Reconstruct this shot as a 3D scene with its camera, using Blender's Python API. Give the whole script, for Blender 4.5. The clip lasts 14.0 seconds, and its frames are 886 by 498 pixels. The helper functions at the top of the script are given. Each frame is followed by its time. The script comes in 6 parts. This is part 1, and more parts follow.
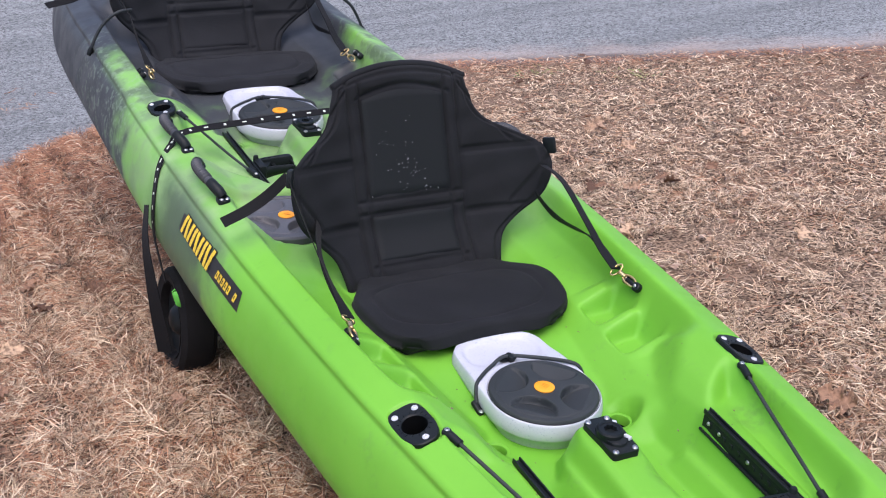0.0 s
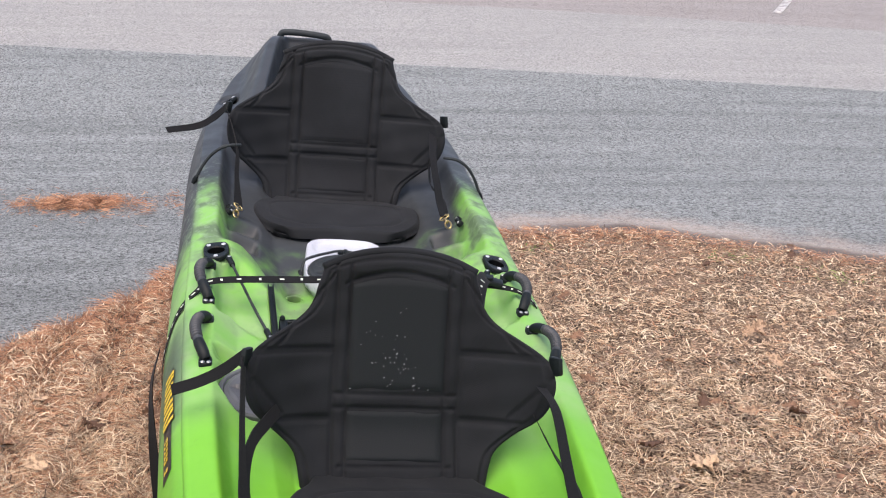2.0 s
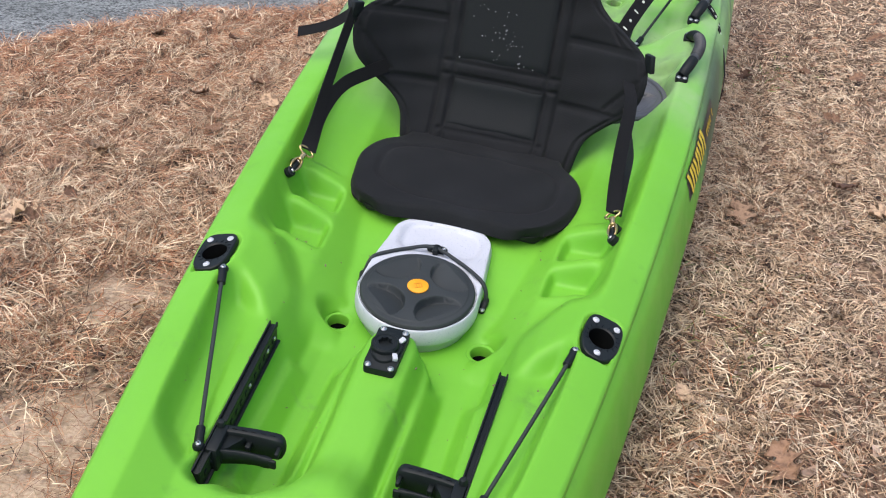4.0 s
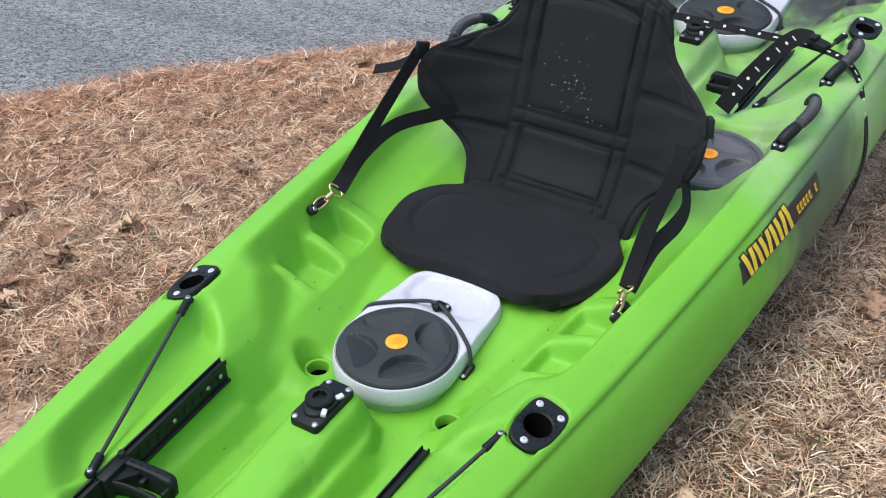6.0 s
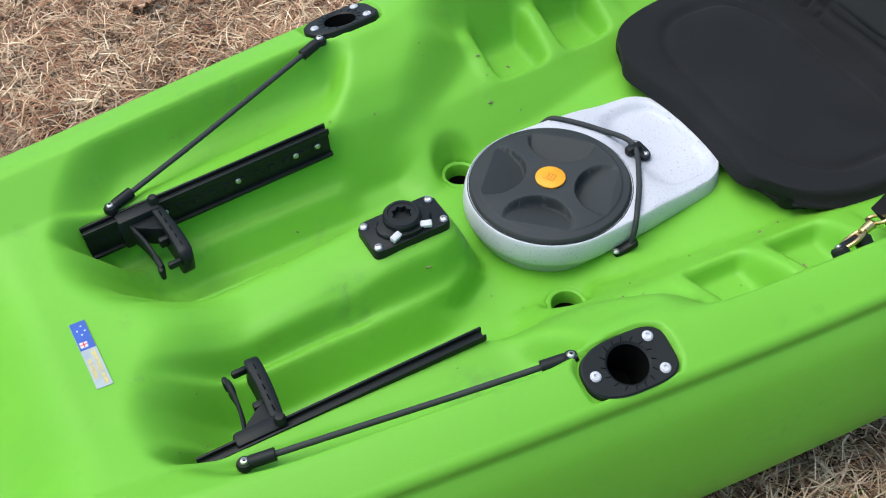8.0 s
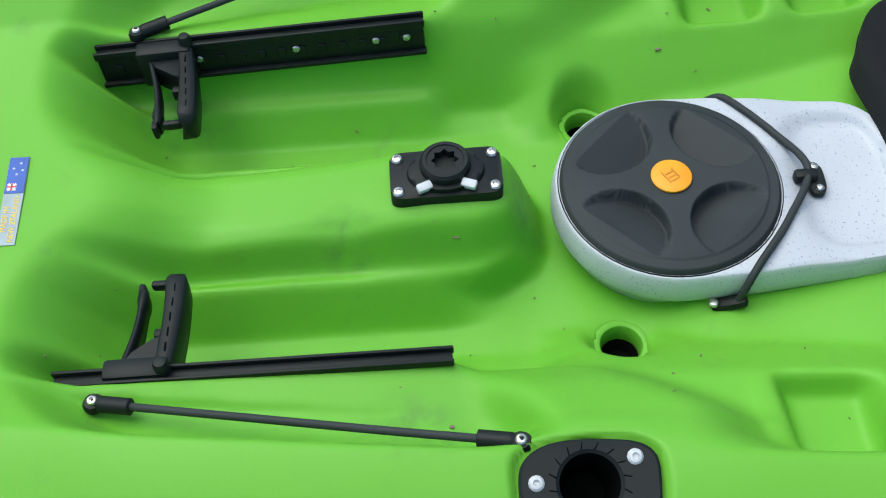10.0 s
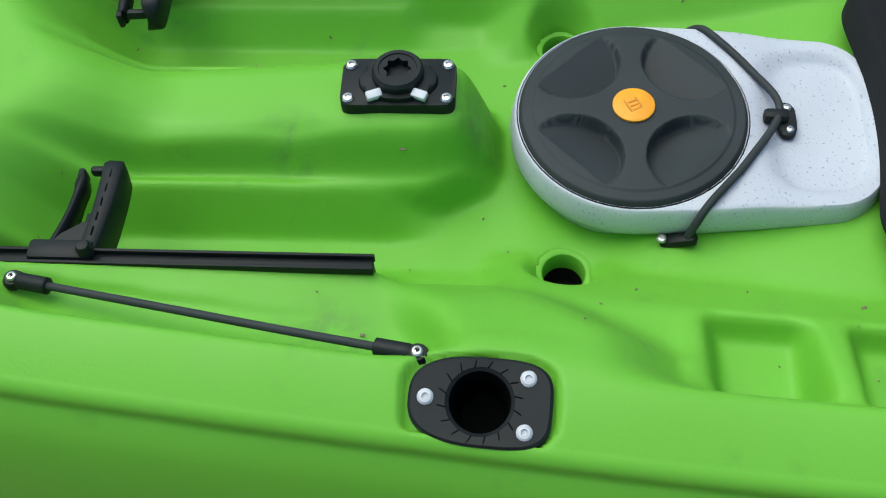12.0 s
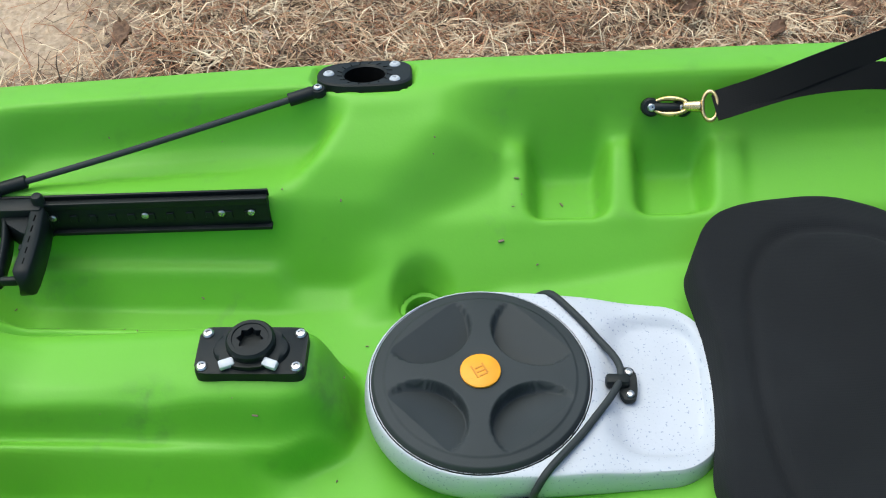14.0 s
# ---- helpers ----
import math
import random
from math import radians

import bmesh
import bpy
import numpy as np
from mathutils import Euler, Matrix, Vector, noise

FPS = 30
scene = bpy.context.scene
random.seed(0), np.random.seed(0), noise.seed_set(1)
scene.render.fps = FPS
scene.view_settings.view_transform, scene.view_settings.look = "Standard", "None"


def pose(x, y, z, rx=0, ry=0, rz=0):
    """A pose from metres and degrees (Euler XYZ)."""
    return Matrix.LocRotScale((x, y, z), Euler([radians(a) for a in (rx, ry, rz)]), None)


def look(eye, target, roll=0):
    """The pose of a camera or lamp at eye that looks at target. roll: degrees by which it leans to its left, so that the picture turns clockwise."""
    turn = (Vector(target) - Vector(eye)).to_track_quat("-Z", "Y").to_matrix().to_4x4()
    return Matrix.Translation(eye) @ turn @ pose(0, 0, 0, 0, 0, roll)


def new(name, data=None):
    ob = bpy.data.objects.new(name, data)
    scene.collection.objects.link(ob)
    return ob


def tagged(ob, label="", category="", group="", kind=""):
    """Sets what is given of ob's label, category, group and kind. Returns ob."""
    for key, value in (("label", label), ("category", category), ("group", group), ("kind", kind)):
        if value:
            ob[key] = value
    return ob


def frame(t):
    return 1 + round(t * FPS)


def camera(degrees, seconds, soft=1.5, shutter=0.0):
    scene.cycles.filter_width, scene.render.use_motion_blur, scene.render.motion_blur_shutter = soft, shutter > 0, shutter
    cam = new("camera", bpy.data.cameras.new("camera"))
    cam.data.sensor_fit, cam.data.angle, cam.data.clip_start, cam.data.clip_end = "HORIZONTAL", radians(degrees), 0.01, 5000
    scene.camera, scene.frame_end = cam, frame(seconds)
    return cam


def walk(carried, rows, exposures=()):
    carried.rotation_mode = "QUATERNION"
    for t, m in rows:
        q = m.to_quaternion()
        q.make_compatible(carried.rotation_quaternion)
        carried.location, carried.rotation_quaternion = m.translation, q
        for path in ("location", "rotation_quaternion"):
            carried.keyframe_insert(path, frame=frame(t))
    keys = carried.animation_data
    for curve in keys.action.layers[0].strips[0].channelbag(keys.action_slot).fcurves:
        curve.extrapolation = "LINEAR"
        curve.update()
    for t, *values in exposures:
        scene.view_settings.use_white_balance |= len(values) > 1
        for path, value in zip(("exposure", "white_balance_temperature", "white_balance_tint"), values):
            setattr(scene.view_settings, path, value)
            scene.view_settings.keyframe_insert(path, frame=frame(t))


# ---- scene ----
# The kayak's own axes: x across, y towards the stern, z up from its deck; it stands bow down on the ground (z = 0).
KAYAK = pose(0, 0, 0.209, 4.0, 2.0, 0)

cam = camera(41.09, 14.0, 1.1)
# Seconds; the eye, and yaw, pitch and roll, in the kayak's axes.
PATH = [
    (0.0, (-0.9035, -1.3377, 1.0505), (-27.57, -26.94, 3.94)),
    (0.5, (-0.8002, -1.3114, 1.0702), (-21.91, -24.00, 5.47)),
    (1.0, (-0.6558, -1.2095, 1.1023), (-18.86, -22.07, 7.12)),
    (1.5, (-0.5217, -1.1986, 1.1155), (-15.32, -21.40, 7.30)),
    (2.0, (-0.3275, -1.2662, 1.1359), (-11.87, -22.15, 7.32)),
    (2.5, (-0.1610, -1.2724, 1.1264), (-9.54, -24.66, 6.68)),
    (3.0, (0.0129, -1.2768, 1.1263), (-6.50, -27.41, 6.56)),
    (3.3, (0.1172, -1.3219, 1.1374), (-1.25, -29.92, 6.35)),
    (3.5, (0.1876, -1.3431, 1.1387), (2.67, -32.30, 6.16)),
    (4.0, (0.3095, -1.3839, 1.1606), (11.42, -37.38, 5.25)),
    (4.2, (0.3456, -1.3655, 1.1394), (13.75, -37.74, 4.66)),
    (6.3, (0.7939, -0.9938, 1.1292), (35.07, -36.25, -1.79)),
    (6.5, (0.7926, -0.9372, 1.1134), (36.61, -36.81, -1.96)),
    (7.0, (0.7884, -0.8182, 1.0400), (46.17, -40.57, -3.03)),
    (7.5, (0.8067, -0.6676, 0.9662), (56.22, -44.77, -2.62)),
    (7.7, (0.7912, -0.6176, 0.9430), (58.77, -46.14, -2.30)),
    (9.8, (0.6239, -0.2089, 0.7901), (84.80, -54.08, -2.38)),
    (10.0, (0.5859, -0.2055, 0.7611), (88.38, -54.98, -2.51)),
    (10.5, (0.4966, -0.1874, 0.7349), (92.76, -56.08, -2.59)),
    (11.0, (0.5071, -0.1456, 0.7397), (94.54, -56.96, -2.18)),
    (11.5, (0.5499, -0.1225, 0.7459), (95.71, -57.17, -2.47)),
    (12.0, (0.5953, -0.0968, 0.7330), (95.89, -57.65, -3.82)),
    (12.5, (0.6338, -0.0767, 0.7278), (94.43, -57.81, -3.33)),
    (13.0, (0.6576, -0.0547, 0.7444), (92.15, -55.08, -2.06)),
    (13.5, (0.6453, -0.0347, 0.7874), (91.97, -50.29, -1.48)),
    (14.0, (0.5654, 0.0041, 0.7925), (93.19, -48.38, -1.78)),
]


def carried_pose(eye, angles):
    yaw, pitch, roll = (radians(a) for a in angles)
    ahead = Vector((-math.sin(yaw) * math.cos(pitch), math.cos(yaw) * math.cos(pitch), math.sin(pitch)))
    level = Vector((math.cos(yaw), math.sin(yaw), 0))
    above = level.cross(ahead)
    right = math.cos(roll) * level + math.sin(roll) * above
    up = math.cos(roll) * above - math.sin(roll) * level
    turn = Matrix((right, up, -ahead)).transposed().to_4x4()
    return KAYAK @ Matrix.Translation(eye) @ turn


walk(cam, [(t, carried_pose(eye, angles)) for t, eye, angles in PATH], [(0.0, 0.80, 6250, 22), (1.5, 0.92, 6950, 16), (3.0, 0.92, 6700, 18), (4.2, 0.74, 6500, 12), (6.3, 0.84, 6400, 12), (7.7, 0.78, 6400, 8), (9.8, 0.56, 6300, 0), (11.0, 0.56, 6300, -2), (11.5, 0.51, 6300, -2), (12.5, 0.46, 6300, 0), (14.0, 0.66, 6300, 0)])

# ---- light ----
world = bpy.data.worlds.new("sky")
scene.world = world
world.use_nodes = True
wn = world.node_tree.nodes
sky = wn.new("ShaderNodeTexSky")
sky.sky_type, sky.sun_disc = "NISHITA", False
sky.sun_elevation, sky.sun_rotation = radians(62), radians(200)
sky.air_density, sky.dust_density, sky.ozone_density = 1.0, 3.0, 1.0
world.node_tree.links.new(sky.outputs[0], wn["Background"].inputs[0])
wn["Background"].inputs[1].default_value = 0.15
sun = new("sun", bpy.data.lights.new("sun", "SUN"))
sun.data.energy, sun.data.angle, sun.data.color = 1.25, radians(60), (1.0, 0.95, 0.89)
sun.matrix_world = look((-1.0, -1.5, 6.0), (0, 0, 0))


# ---- materials ----
def material(name, colour, rough=0.5, metal=0.0, second=None, scale=8.0, bump=0.0, bump_scale=60.0, spread=(0.35, 0.65), coords="Object", island=0.0, detail=4.0, spec=0.5):
    """A surface: a colour, broken by a second one at a coarse scale, a fine grain in tone, and a fine relief."""
    m = bpy.data.materials.new(name)
    m.use_nodes = True
    n, l = m.node_tree.nodes, m.node_tree.links
    b = n["Principled BSDF"]
    b.inputs["Roughness"].default_value, b.inputs["Metallic"].default_value = rough, metal
    b.inputs["Specular IOR Level"].default_value = spec
    tc = n.new("ShaderNodeTexCoord")
    coarse = n.new("ShaderNodeTexNoise")
    coarse.inputs["Scale"].default_value, coarse.inputs["Detail"].default_value = scale, detail
    l.new(tc.outputs[coords], coarse.inputs["Vector"])
    ramp = n.new("ShaderNodeMapRange")
    ramp.inputs["From Min"].default_value, ramp.inputs["From Max"].default_value = spread
    l.new(coarse.outputs["Fac"], ramp.inputs["Value"])
    mix = n.new("ShaderNodeMix")
    mix.data_type = "RGBA"
    mix.inputs["A"].default_value = (*colour, 1)
    mix.inputs["B"].default_value = (*(second or [c * 0.85 for c in colour]), 1)
    l.new(ramp.outputs["Result"], mix.inputs["Factor"])
    out = mix.outputs["Result"]
    grain = n.new("ShaderNodeTexNoise")
    grain.inputs["Scale"].default_value, grain.inputs["Detail"].default_value = bump_scale, 3.0
    l.new(tc.outputs[coords], grain.inputs["Vector"])
    if island:
        geo = n.new("ShaderNodeNewGeometry")
        tone = n.new("ShaderNodeMapRange")
        tone.inputs["To Min"].default_value, tone.inputs["To Max"].default_value = 1 - island, 1 + island
        l.new(geo.outputs["Random Per Island"], tone.inputs["Value"])
        dark = n.new("ShaderNodeMix")
        dark.data_type, dark.blend_type = "RGBA", "MULTIPLY"
        dark.inputs["Factor"].default_value = 1.0
        l.new(out, dark.inputs["A"])
        l.new(tone.outputs["Result"], dark.inputs["B"])
        out = dark.outputs["Result"]
    l.new(out, b.inputs["Base Color"])
    vary = n.new("ShaderNodeMapRange")
    vary.inputs["To Min"].default_value, vary.inputs["To Max"].default_value = max(rough - 0.1, 0.02), min(rough + 0.1, 1)
    l.new(coarse.outputs["Fac"], vary.inputs["Value"])
    l.new(vary.outputs["Result"], b.inputs["Roughness"])
    if bump:
        bp = n.new("ShaderNodeBump")
        bp.inputs["Strength"].default_value, bp.inputs["Distance"].default_value = bump, 0.002
        l.new(grain.outputs["Fac"], bp.inputs["Height"])
        l.new(bp.outputs["Normal"], b.inputs["Normal"])
    return m


def math_node(m, op, a, b=None, c=None):
    """One step of arithmetic among a material's nodes; a, b and c are numbers or outputs."""
    node = m.node_tree.nodes.new("ShaderNodeMath")
    node.operation = op
    for k, v in enumerate((a, b, c)):
        if v is None:
            continue
        if isinstance(v, (int, float)):
            node.inputs[k].default_value = v
        else:
            m.node_tree.links.new(v, node.inputs[k])
    return node.outputs[0]


def range_node(m, value, lo, hi, to_lo=0.0, to_hi=1.0):
    node = m.node_tree.nodes.new("ShaderNodeMapRange")
    node.interpolation_type = "SMOOTHSTEP"
    m.node_tree.links.new(value, node.inputs["Value"])
    for k, v in zip(("From Min", "From Max", "To Min", "To Max"), (lo, hi, to_lo, to_hi)):
        node.inputs[k].default_value = v
    return node.outputs[0]


def noise_node(m, vector, scale, detail=4.0):
    node = m.node_tree.nodes.new("ShaderNodeTexNoise")
    node.inputs["Scale"].default_value, node.inputs["Detail"].default_value = scale, detail
    m.node_tree.links.new(vector, node.inputs["Vector"])
    return node.outputs["Fac"]


def mix_node(m, fac, a, b):
    node = m.node_tree.nodes.new("ShaderNodeMix")
    node.data_type = "RGBA"
    for k, v in (("Factor", fac), ("A", a), ("B", b)):
        if isinstance(v, tuple):
            node.inputs[k].default_value = (*v, 1)
        elif isinstance(v, (int, float)):
            node.inputs[k].default_value = v
        else:
            m.node_tree.links.new(v, node.inputs[k])
    return node.outputs["Result"]


def hull_material():
    """Moulded green polyethylene that turns mottled and black towards the stern and on parts of the flanks."""
    m = bpy.data.materials.new("moulded_green_to_black_plastic")
    m.use_nodes = True
    n, l = m.node_tree.nodes, m.node_tree.links
    b = n["Principled BSDF"]
    tc = n.new("ShaderNodeTexCoord")
    sep = n.new("ShaderNodeSeparateXYZ")
    l.new(tc.outputs["Object"], sep.inputs[0])
    big = noise_node(m, tc.outputs["Object"], 3.0, 3)
    mid = noise_node(m, tc.outputs["Object"], 14.0, 5)
    fine = noise_node(m, tc.outputs["Object"], 90.0, 3)
    # The stern: black from the rear seat on, its edge torn by noise.
    y = math_node(m, "ADD", sep.outputs["Y"], math_node(m, "MULTIPLY", math_node(m, "SUBTRACT", mid, 0.5), 0.5))
    y = math_node(m, "ADD", y, math_node(m, "MULTIPLY", math_node(m, "SUBTRACT", big, 0.5), 0.5))
    y = math_node(m, "SUBTRACT", y, math_node(m, "MULTIPLY", sep.outputs["X"], 0.25))
    within = range_node(m, math_node(m, "ABSOLUTE", sep.outputs["X"]), 0.335, 0.26, 0.0, 0.24)
    stern = range_node(m, math_node(m, "ADD", y, within), 1.38, 1.72)
    # A dark cloud on the flanks beside the name plates, and one further aft, low on the sides.
    side = range_node(m, math_node(m, "ABSOLUTE", sep.outputs["X"]), 0.352, 0.388)
    ragged = math_node(m, "ADD", sep.outputs["Y"], math_node(m, "MULTIPLY", math_node(m, "SUBTRACT", mid, 0.5), 0.3))
    one = math_node(m, "MULTIPLY", range_node(m, ragged, 0.46, 0.64), range_node(m, ragged, 1.02, 0.80))
    two = range_node(m, y, 1.2, 1.5)
    flank = math_node(m, "MULTIPLY", side, math_node(m, "MAXIMUM", math_node(m, "MULTIPLY", one, 0.78), two))
    top = math_node(m, "MULTIPLY", math_node(m, "MULTIPLY", one, range_node(m, mid, 0.42, 0.7)), range_node(m, ragged, 0.6, 0.85, 0.0, 0.35))
    worn = math_node(m, "MULTIPLY", range_node(m, sep.outputs["Y"], 0.95, 1.35, 0.0, 0.70), range_node(m, mid, 0.40, 0.62))
    black = math_node(m, "MAXIMUM", math_node(m, "MAXIMUM", stern, flank), math_node(m, "MAXIMUM", top, worn))
    green = mix_node(m, range_node(m, big, 0.35, 0.65), (0.149, 0.430, 0.037), (0.133, 0.396, 0.032))
    # Bleached, chalky plastic between the seats.
    chalk = math_node(m, "MULTIPLY", range_node(m, sep.outputs["Y"], 0.42, 0.66), range_node(m, sep.outputs["Y"], 1.85, 1.55))
    chalk = math_node(m, "MULTIPLY", chalk, range_node(m, mid, 0.3, 0.65, 0.20, 0.6))
    green = mix_node(m, chalk, green, (0.33, 0.46, 0.25))
    fleck = math_node(m, "MULTIPLY", range_node(m, noise_node(m, tc.outputs["Object"], 62.0, 3), 0.52, 0.64), math_node(m, "MULTIPLY", range_node(m, sep.outputs["Y"], 1.12, 1.32), range_node(m, sep.outputs["Y"], 1.95, 1.60)))
    fleck = math_node(m, "MULTIPLY", fleck, range_node(m, math_node(m, "ABSOLUTE", sep.outputs["X"]), 0.295, 0.330))
    # Scuffs and dust: greyish where things rub.
    scuff = math_node(m, "MULTIPLY", range_node(m, mid, 0.56, 0.75), range_node(m, fine, 0.45, 0.62))
    green = mix_node(m, math_node(m, "MULTIPLY", scuff, 0.22), green, (0.10, 0.17, 0.07))
    smudge = range_node(m, noise_node(m, tc.outputs["Object"], 33.0, 7), 0.64, 0.76, 0.0, 0.14)
    green = mix_node(m, smudge, green, (0.05, 0.13, 0.03))
    # Rubbed grey patches on the console, its nose and the footwells' ends.
    fine2 = noise_node(m, tc.outputs["Object"], 70.0, 6)
    for cx, cy, cr in ((0.035, -0.265, 0.028), (0.012, -0.125, 0.030), (-0.15, -0.43, 0.05), (0.23, -0.22, 0.05)):
        dx, dy = math_node(m, "SUBTRACT", sep.outputs["X"], cx), math_node(m, "SUBTRACT", sep.outputs["Y"], cy)
        dd = math_node(m, "SQRT", math_node(m, "ADD", math_node(m, "MULTIPLY", dx, dx), math_node(m, "MULTIPLY", dy, dy)))
        rub = math_node(m, "MULTIPLY", range_node(m, dd, cr, cr * 0.3), range_node(m, fine2, 0.35, 0.68))
        green = mix_node(m, math_node(m, "MULTIPLY", rub, 0.30), green, (0.055, 0.09, 0.045))
    col = mix_node(m, black, green, (0.043, 0.048, 0.052))
    col = mix_node(m, math_node(m, "MULTIPLY", fleck, 0.34), col, (0.27, 0.37, 0.25))
    l.new(col, b.inputs["Base Color"])
    l.new(range_node(m, mid, 0.3, 0.7, 0.40, 0.54), b.inputs["Roughness"])
    b.inputs["Specular IOR Level"].default_value = 0.26
    bp = n.new("ShaderNodeBump")
    bp.inputs["Strength"].default_value, bp.inputs["Distance"].default_value = 0.10, 0.0008
    l.new(noise_node(m, tc.outputs["Object"], 420.0, 2), bp.inputs["Height"])
    l.new(bp.outputs["Normal"], b.inputs["Normal"])
    return m


def speckled_material():
    """White moulded plastic with fine blue-grey flecks."""
    m = bpy.data.materials.new("speckled_white_plastic")
    m.use_nodes = True
    b, l = m.node_tree.nodes["Principled BSDF"], m.node_tree.links
    tc = m.node_tree.nodes.new("ShaderNodeTexCoord")
    fleck = range_node(m, noise_node(m, tc.outputs["Object"], 420.0, 1), 0.66, 0.70)
    grey = range_node(m, noise_node(m, tc.outputs["Object"], 12.0, 3), 0.3, 0.7)
    white = mix_node(m, grey, (0.50, 0.525, 0.575), (0.455, 0.48, 0.53))
    l.new(mix_node(m, math_node(m, "MULTIPLY", fleck, 0.75), white, (0.22, 0.26, 0.36)), b.inputs["Base Color"])
    b.inputs["Roughness"].default_value = 0.5
    bp = m.node_tree.nodes.new("ShaderNodeBump")
    bp.inputs["Strength"].default_value, bp.inputs["Distance"].default_value = 0.25, 0.001
    l.new(noise_node(m, tc.outputs["Object"], 300.0, 3), bp.inputs["Height"])
    l.new(bp.outputs["Normal"], b.inputs["Normal"])
    return m


def weave_material(name, colour, rough=0.85, pitch=900.0, depth=0.35):
    """Woven black cloth: fine threads both ways, a little dust."""
    m = bpy.data.materials.new(name)
    m.use_nodes = True
    n, l = m.node_tree.nodes, m.node_tree.links
    b = n["Principled BSDF"]
    b.inputs["Roughness"].default_value = rough
    b.inputs["Specular IOR Level"].default_value = 0.2
    b.inputs["Sheen Weight"].default_value = 0.03
    tc = n.new("ShaderNodeTexCoord")
    dust = range_node(m, noise_node(m, tc.outputs["Object"], 7.0, 5), 0.4, 0.75)
    l.new(mix_node(m, dust, colour, tuple(c * 1.5 for c in colour)), b.inputs["Base Color"])
    waves = []
    for axis in ("X", "Y"):
        w = n.new("ShaderNodeTexWave")
        w.bands_direction = axis
        w.inputs["Scale"].default_value = pitch / 6.3
        l.new(tc.outputs["Object"], w.inputs["Vector"])
        waves.append(w.outputs["Fac"])
    bp = n.new("ShaderNodeBump")
    bp.inputs["Strength"].default_value, bp.inputs["Distance"].default_value = depth, 0.0008
    l.new(math_node(m, "ADD", waves[0], waves[1]), bp.inputs["Height"])
    l.new(bp.outputs["Normal"], b.inputs["Normal"])
    return m


SAND = ((-0.54, -0.25, 0.17), (-0.56, 0.13, 0.15), (-0.51, -0.39, 0.14), (-0.80, -0.65, 0.24))  # bare patches: across, along, radius


def soil_material():
    """Thatch under the blades: brown litter, straw, and bare pale sand by the bow."""
    m = bpy.data.materials.new("thatch_and_soil")
    m.use_nodes = True
    n, l = m.node_tree.nodes, m.node_tree.links
    b = n["Principled BSDF"]
    b.inputs["Roughness"].default_value = 0.95
    b.inputs["Specular IOR Level"].default_value = 0.1
    tc = n.new("ShaderNodeTexCoord")
    p = tc.outputs["Object"]
    litter = mix_node(m, range_node(m, noise_node(m, p, 110.0, 6), 0.40, 0.60), (0.045, 0.031, 0.021), (0.36, 0.262, 0.178))
    patch = range_node(m, noise_node(m, p, 2.2, 4), 0.4, 0.65)
    litter = mix_node(m, math_node(m, "MULTIPLY", patch, 0.5), litter, (0.24, 0.16, 0.11))
    sep = n.new("ShaderNodeSeparateXYZ")
    l.new(p, sep.inputs[0])
    sandy = None
    for cx, cy, r in SAND:
        dx = math_node(m, "SUBTRACT", sep.outputs["X"], cx)
        dy = math_node(m, "SUBTRACT", sep.outputs["Y"], cy)
        d = math_node(m, "SQRT", math_node(m, "ADD", math_node(m, "MULTIPLY", dx, dx), math_node(m, "MULTIPLY", dy, dy)))
        d = math_node(m, "ADD", d, math_node(m, "MULTIPLY", math_node(m, "SUBTRACT", noise_node(m, p, 16.0, 5), 0.5), 0.3))
        spot = range_node(m, d, r, r * 0.45)
        sandy = spot if sandy is None else math_node(m, "MAXIMUM", sandy, spot)
    sand = mix_node(m, range_node(m, noise_node(m, p, 120.0, 4), 0.35, 0.65), (0.58, 0.45, 0.325), (0.45, 0.335, 0.23))
    l.new(mix_node(m, math_node(m, "MULTIPLY", sandy, 0.85), litter, sand), b.inputs["Base Color"])
    bp = n.new("ShaderNodeBump")
    bp.inputs["Strength"].default_value, bp.inputs["Distance"].default_value = 0.9, 0.012
    l.new(noise_node(m, p, 70.0, 6), bp.inputs["Height"])
    l.new(bp.outputs["Normal"], b.inputs["Normal"])
    return m


def litter_material(name, pale, middle, dark, russet):
    """Dead blades: each its own tone from pale to dark, redder in broad patches."""
    m = bpy.data.materials.new(name)
    m.use_nodes = True
    n, l = m.node_tree.nodes, m.node_tree.links
    b = n["Principled BSDF"]
    b.inputs["Roughness"].default_value, b.inputs["Specular IOR Level"].default_value = 0.7, 0.25
    geo, tc = n.new("ShaderNodeNewGeometry"), n.new("ShaderNodeTexCoord")
    one = geo.outputs["Random Per Island"]
    patch = range_node(m, noise_node(m, tc.outputs["Object"], 2.6, 4), 0.45, 0.68)
    col = mix_node(m, math_node(m, "MULTIPLY", patch, 0.5), middle, russet)
    col = mix_node(m, range_node(m, one, 0.42, 0.05), col, dark)
    col = mix_node(m, range_node(m, one, 0.62, 1.0), col, pale)
    grain = range_node(m, noise_node(m, tc.outputs["Object"], 60.0, 3), 0.3, 0.7, 0.0, 0.35)
    lump = noise_node(m, tc.outputs["Object"], 24.0, 4)
    col = mix_node(m, range_node(m, lump, 0.50, 0.34, 0.0, 0.45), col, dark)
    col = mix_node(m, range_node(m, lump, 0.52, 0.68, 0.0, 0.55), col, pale)
    l.new(mix_node(m, grain, col, dark), b.inputs["Base Color"])
    return m


def sep_xyz(m, p):
    node = m.node_tree.nodes.new("ShaderNodeSeparateXYZ")
    m.node_tree.links.new(p, node.inputs[0])
    return node.outputs


